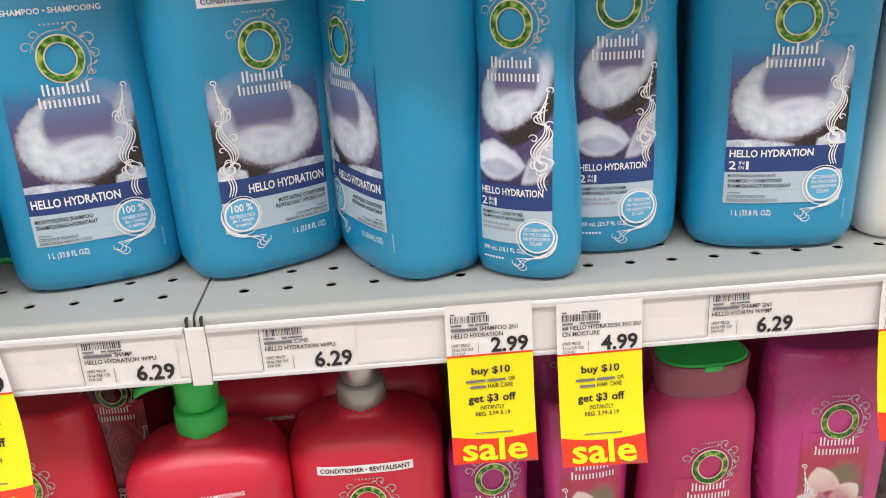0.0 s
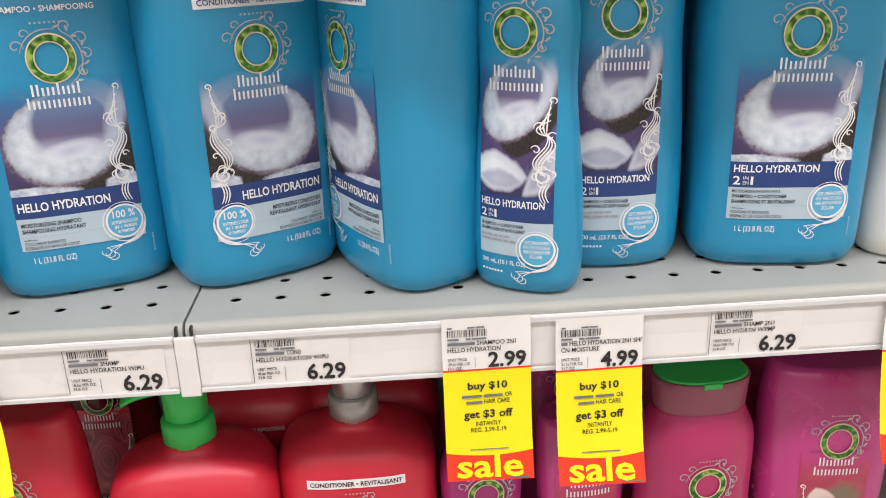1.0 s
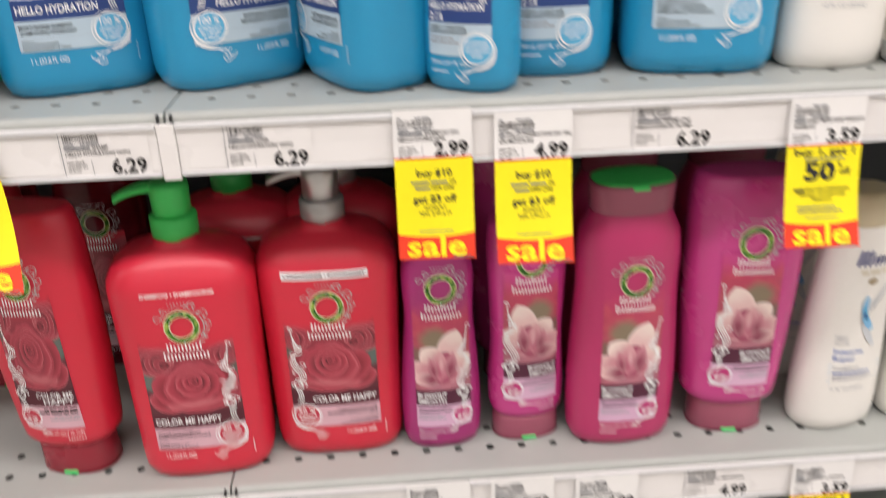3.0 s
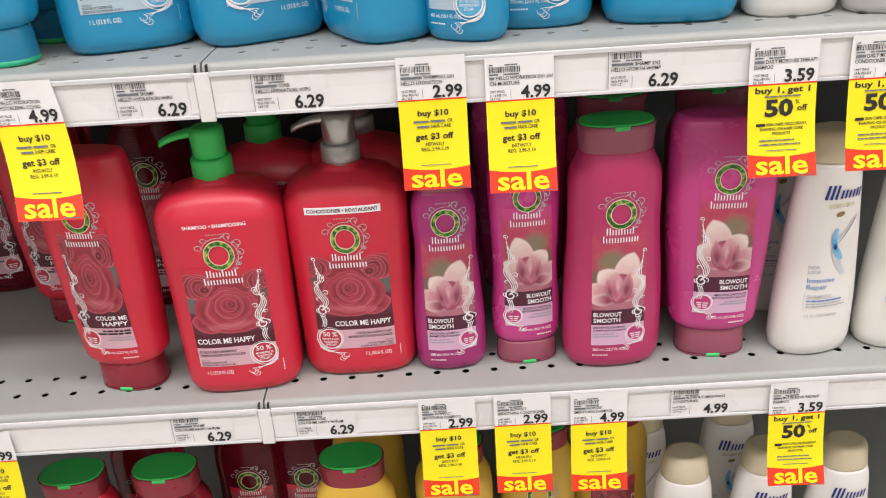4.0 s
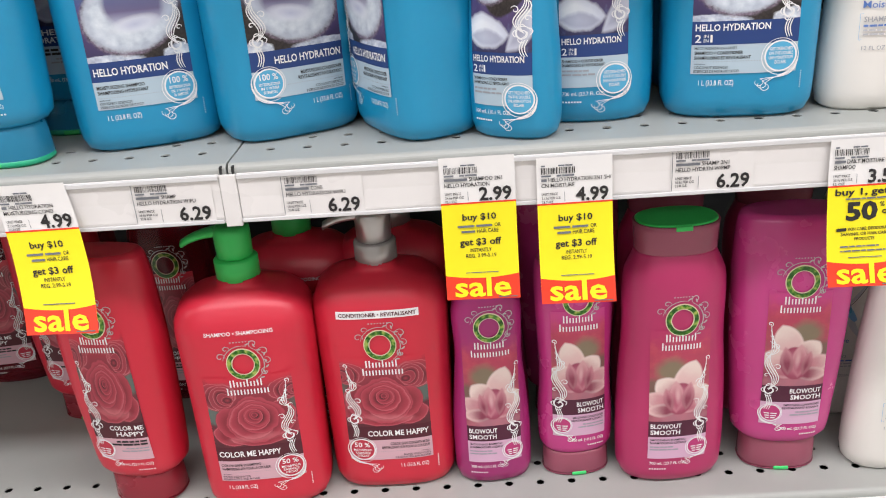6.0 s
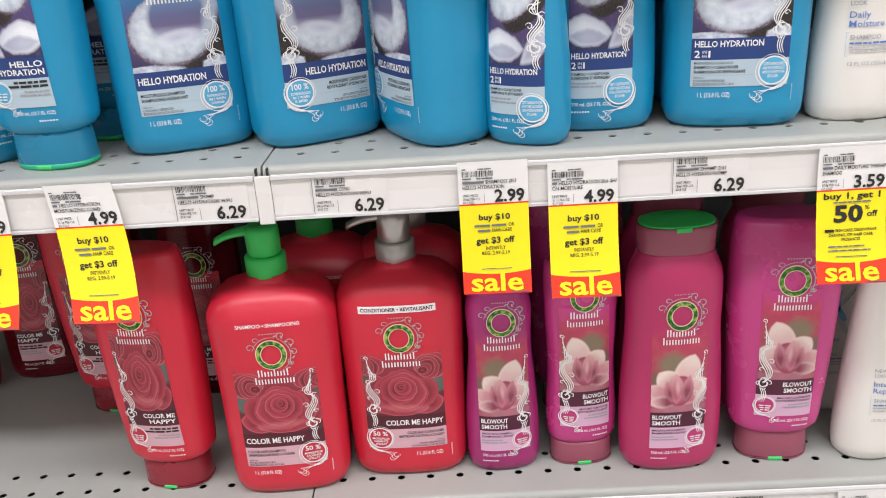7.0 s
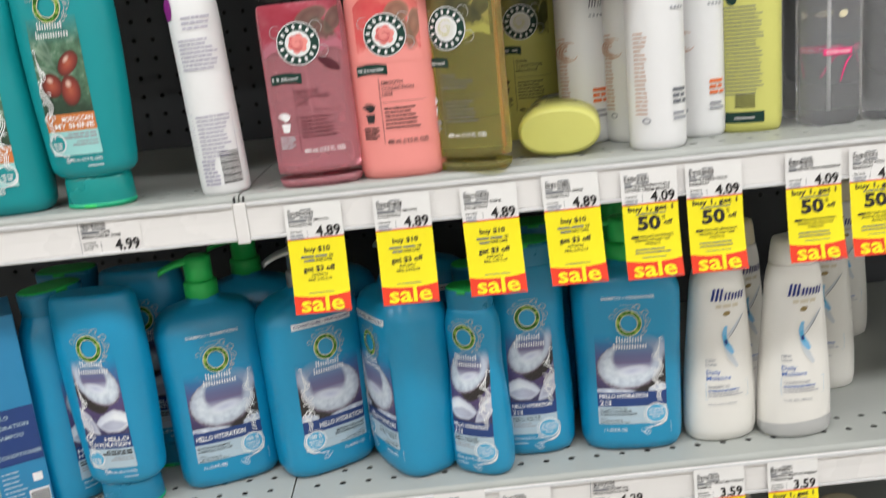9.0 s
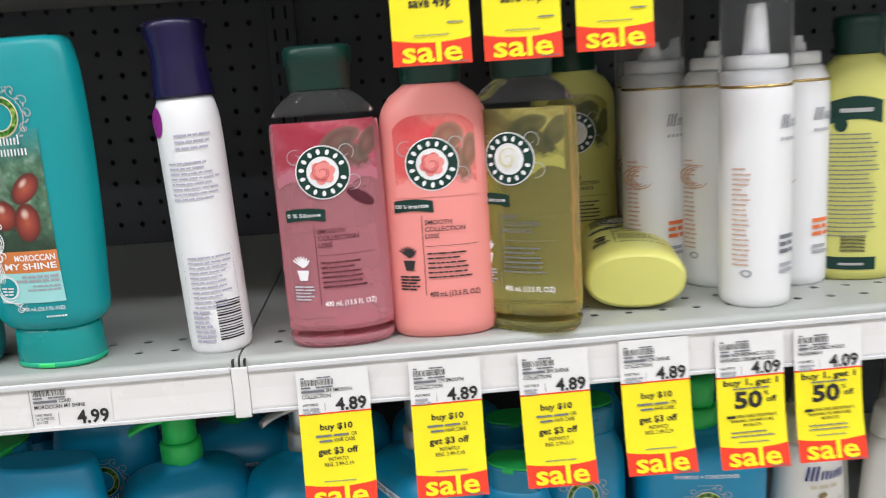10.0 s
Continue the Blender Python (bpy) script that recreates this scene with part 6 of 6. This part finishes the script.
def sale_tag(key, x, price, lines, offer, curl_out=0.014, sway=0.0, w=0.049, drop=0.0, turn=0.0):
    t = thing("sale_tag", "white price label with a yellow and red sale tag hanging below", "sale tag", "sale tags")
    rnd = random.Random(int((x + 2) * 1000))
    skin = tag_skin(curl_out, sway)
    pr = Print(skin)
    pr.grid("price_paper", "paper", 0, w, -0.0305, 0.0, 0.0)
    pr.grid("red_rule", "sale_red", 0, w, -0.0314, -0.0303, 0.0003)
    pr.grid("offer_panel", "yellow", 0, w, -0.0880, -0.0308, 0.0001)
    pr.grid("sale_band", "sale_red", 0, w, -0.095, -0.079, 0.0004, shape=lambda u, v: (w * u, -0.095 + (0.0160 - 0.0024 * (1 - (2 * u - 1) ** 2)) * v))
    if price:
        price_print(pr, w, price, lines, rnd, -0.0046, -0.0292, 0.0086)
    c = w / 2
    if offer == "ten":
        pr.text("buy $10", "ink", c, -0.0422, 0.0042, "C", 0.0222, 1.0, 0.0006)
        pr.bars("ink_grey", c - 0.0145, -0.0470, 0.0015, [0.0110, 0.0105], gap=0.0012, name="brand_mark")
        pr.text("OR", "ink", c + 0.0098, -0.0475, 0.0026, "L", 0.0040, 0.4, 0.0006)
        pr.bars("ink_grey", c - 0.0122, -0.0506, 0.0015, [0.0090], name="brand_mark")
        pr.text("HAIR CARE", "ink", c - 0.0020, -0.0511, 0.0026, "L", 0.0142, 0.4, 0.0006)
        pr.text("get $3 off", "ink", c, -0.0592, 0.0044, "C", 0.0275, 1.0, 0.0006)
        pr.text("INSTANTLY", "ink", c, -0.0639, 0.0025, "C", 0.0140, 0.4, 0.0006)
        pr.text("REG. 2.99-5.19", "ink", c, -0.0676, 0.0025, "C", 0.0200, 0.4, 0.0006)
        pr.bars("ink_grey", c, -0.0778, 0.0006, [0.003, 0.008, 0.002, 0.008], "C", name="small_print")
    elif offer == "fifty":
        pr.text("buy 1, get 1", "ink", c, -0.0368, 0.0042, "C", 0.0395, 1.1, 0.0006)
        pr.bars("ink_grey", c, -0.0398, 0.0011, [0.003, 0.006, 0.003, 0.006, 0.006], "C", name="small_print")
        pr.text("50", "ink", c - 0.002, -0.0530, 0.0112, "C", 0.0205, 1.8, 0.0006)
        pr.text("%", "ink", c + 0.0095, -0.0452, 0.0030, "L", 0.003, 0.6, 0.0006)
        pr.text("off", "ink", c + 0.0110, -0.0500, 0.0040, "L", 0.0075, 0.9, 0.0006)
        pr.bars("ink", c - 0.0185, -0.0600, 0.0020, [0.0065], name="brand_mark")
        pr.text("SKIN CARE, DEODORANT,", "ink", c - 0.0110, -0.0600, 0.0020, "L", 0.0295, 0.8, 0.0006)
        pr.text("SHAVING, OR HAIR CARE", "ink", c, -0.0632, 0.0020, "C", 0.031, 0.8, 0.0006)
        pr.text("PRODUCTS", "ink", c, -0.0664, 0.0020, "C", 0.013, 0.8, 0.0006)
        small_print(pr, c - 0.016, -0.0705, 0.032, 2, 0.0028, 0.0010, "ink_grey", rnd)
        pr.bars("ink_grey", c, -0.0772, 0.0006, [0.003, 0.008, 0.002, 0.008], "C", name="small_print")
    else:
        pr.text("save 49\u00a2", "ink", c, -0.0600, 0.0060, "C", 0.026, 1.1, 0.0006)
        pr.bars("ink_grey", c + 0.010, -0.0702, 0.0010, [0.010], name="small_print")
        pr.bars("ink_grey", c, -0.0772, 0.0006, [0.003, 0.008, 0.002, 0.008], "C", name="small_print")
    pr.text("sale", "yellow", c, -0.0928, 0.0128, "C", 0.0375, 1.0, 0.0009, name="sale_word")
    pr.bars("ink_grey", w - 0.002, -0.0938, 0.0006, [0.003, 0.0045, 0.0045], "R", name="small_print", o=0.0012)
    pr.finish(t, False)
    t.matrix_basis = pose(x, FRONT[key] - 0.0036, TOP[key] - 0.0035 - drop, 0, turn, 0)
    return t


ESS = (0.0155, "SHAMP", "HELLO HYDRATION W/PU")
price_label("p", -0.183, "6.29", ESS)
price_label("p", -0.084, "6.29", (0.0155, "COND", "HELLO HYDRATION W/PU"))
price_label("p", 0.1700, "6.29", (0.0155, "SHAMP 2N1", "HELLO HYDRTN W/PMP"))
sale_tag("p", 0.0200, "2.99", (0.0150, "SHAMPOO 2N1", "HELLO HYDRATION"), "ten", 0.014)
sale_tag("p", 0.0828, "4.99", (0.0035, "HELLO HYDRATION 2N1 SH/", "CN MOISTURE"), "ten", 0.020, drop=0.004)
sale_tag("p", -0.352, "4.99", (0.0035, "HELLO HYDRATION", "MOISTURIZING SHAMPOO"), "ten", 0.026, 0.002, drop=0.003)
sale_tag("p", -0.2735, "4.99", (0.0035, "HELLO HYDRATION", "MOISTURIZING COND"), "ten", 0.030, 0.014)
sale_tag("p", 0.2705, "3.59", (0.0070, "DAILY MOISTURE THERAPY", "SHAMPOO"), "fifty", 0.020, drop=0.004)
sale_tag("p", 0.3420, "3.59", (0.0070, "DAILY MOISTURE THERAPY", "CONDITIONER"), "fifty", 0.018, drop=0.004)
price_label("q", -0.2005, "6.29", (0.0155, "SHAMP", "COLOR ME HAPPY W/PUM"))
price_label("q", -0.0930, "6.29", (0.0155, "COND", "COLOR ME HAPPY W/PUM"))
price_label("q", 0.2320, "4.99", (0.0100, "BLOWOUT SMOOTHING", "CONDITIONER"))
sale_tag("q", 0.0150, "2.99", (0.0100, "BLOWOUT", "SMOOTHING SHAMPOO"), "ten", 0.014)
sale_tag("q", 0.0800, "2.99", (0.0100, "BLOWOUT", "SMOOTHING CONDITIONER"), "ten", 0.014)
sale_tag("q", 0.1460, "4.99", (0.0100, "BLOWOUT", "SMOOTHING SHAMPOO"), "ten", 0.014, drop=0.003)
sale_tag("q", 0.3175, "3.59", (0.0070, "INTENSIVE REPAIR", "SHAMPOO"), "fifty", 0.020, drop=0.004)
sale_tag("q", -0.3890, "4.99", (0.0070, "COLOR", "ME HAPPY"), "ten", 0.014, drop=0.008)
price_label("u", -0.2580, "4.99", (0.0155, "COND", "MOROCCAN MY SHINE"))
sale_tag("u", -0.0805, "4.89", (0.0155, "SH SMOOTH", "COLLECTION"), "ten", 0.014, drop=0.008)
sale_tag("u", -0.0040, "4.89", (0.0155, "CN SMOOTH", "COLLECTION"), "ten", 0.014, drop=0.008)
sale_tag("u", 0.0710, "4.89", (0.0155, "SH SHINE", "COLLECTION"), "ten", 0.014, 0.002, drop=0.008)
sale_tag("u", 0.1420, "4.89", (0.0155, "CN SHINE", "COLLECTION"), "ten", 0.014, 0.002, drop=0.006)
sale_tag("u", 0.2105, "4.09", (0.0070, "NOURISHING CURLS", "WHIPPED CREAM MOUSSE"), "fifty", 0.014, drop=0.008)
sale_tag("u", 0.2670, "4.09", (0.0070, "FLEXIBLE HOLD", "HAIRSPRAY"), "fifty", 0.014, drop=0.008)
sale_tag("u", 0.3540, "4.09", (0.0070, "EXTRA HOLD HAIRSPRAY", ""), "fifty", 0.014, drop=0.008)
sale_tag("u", 0.4100, "4.09", (0.0070, "EXTRA HOLD", "HAIRSPRAY"), "fifty", 0.014, drop=0.008)
sale_tag("w", 0.0010, "", None, "save", 0.003, drop=0.0225)
sale_tag("w", 0.0580, "", None, "save", 0.003, drop=0.0225)
sale_tag("w", 0.1165, "", None, "save", 0.003, drop=0.0205)
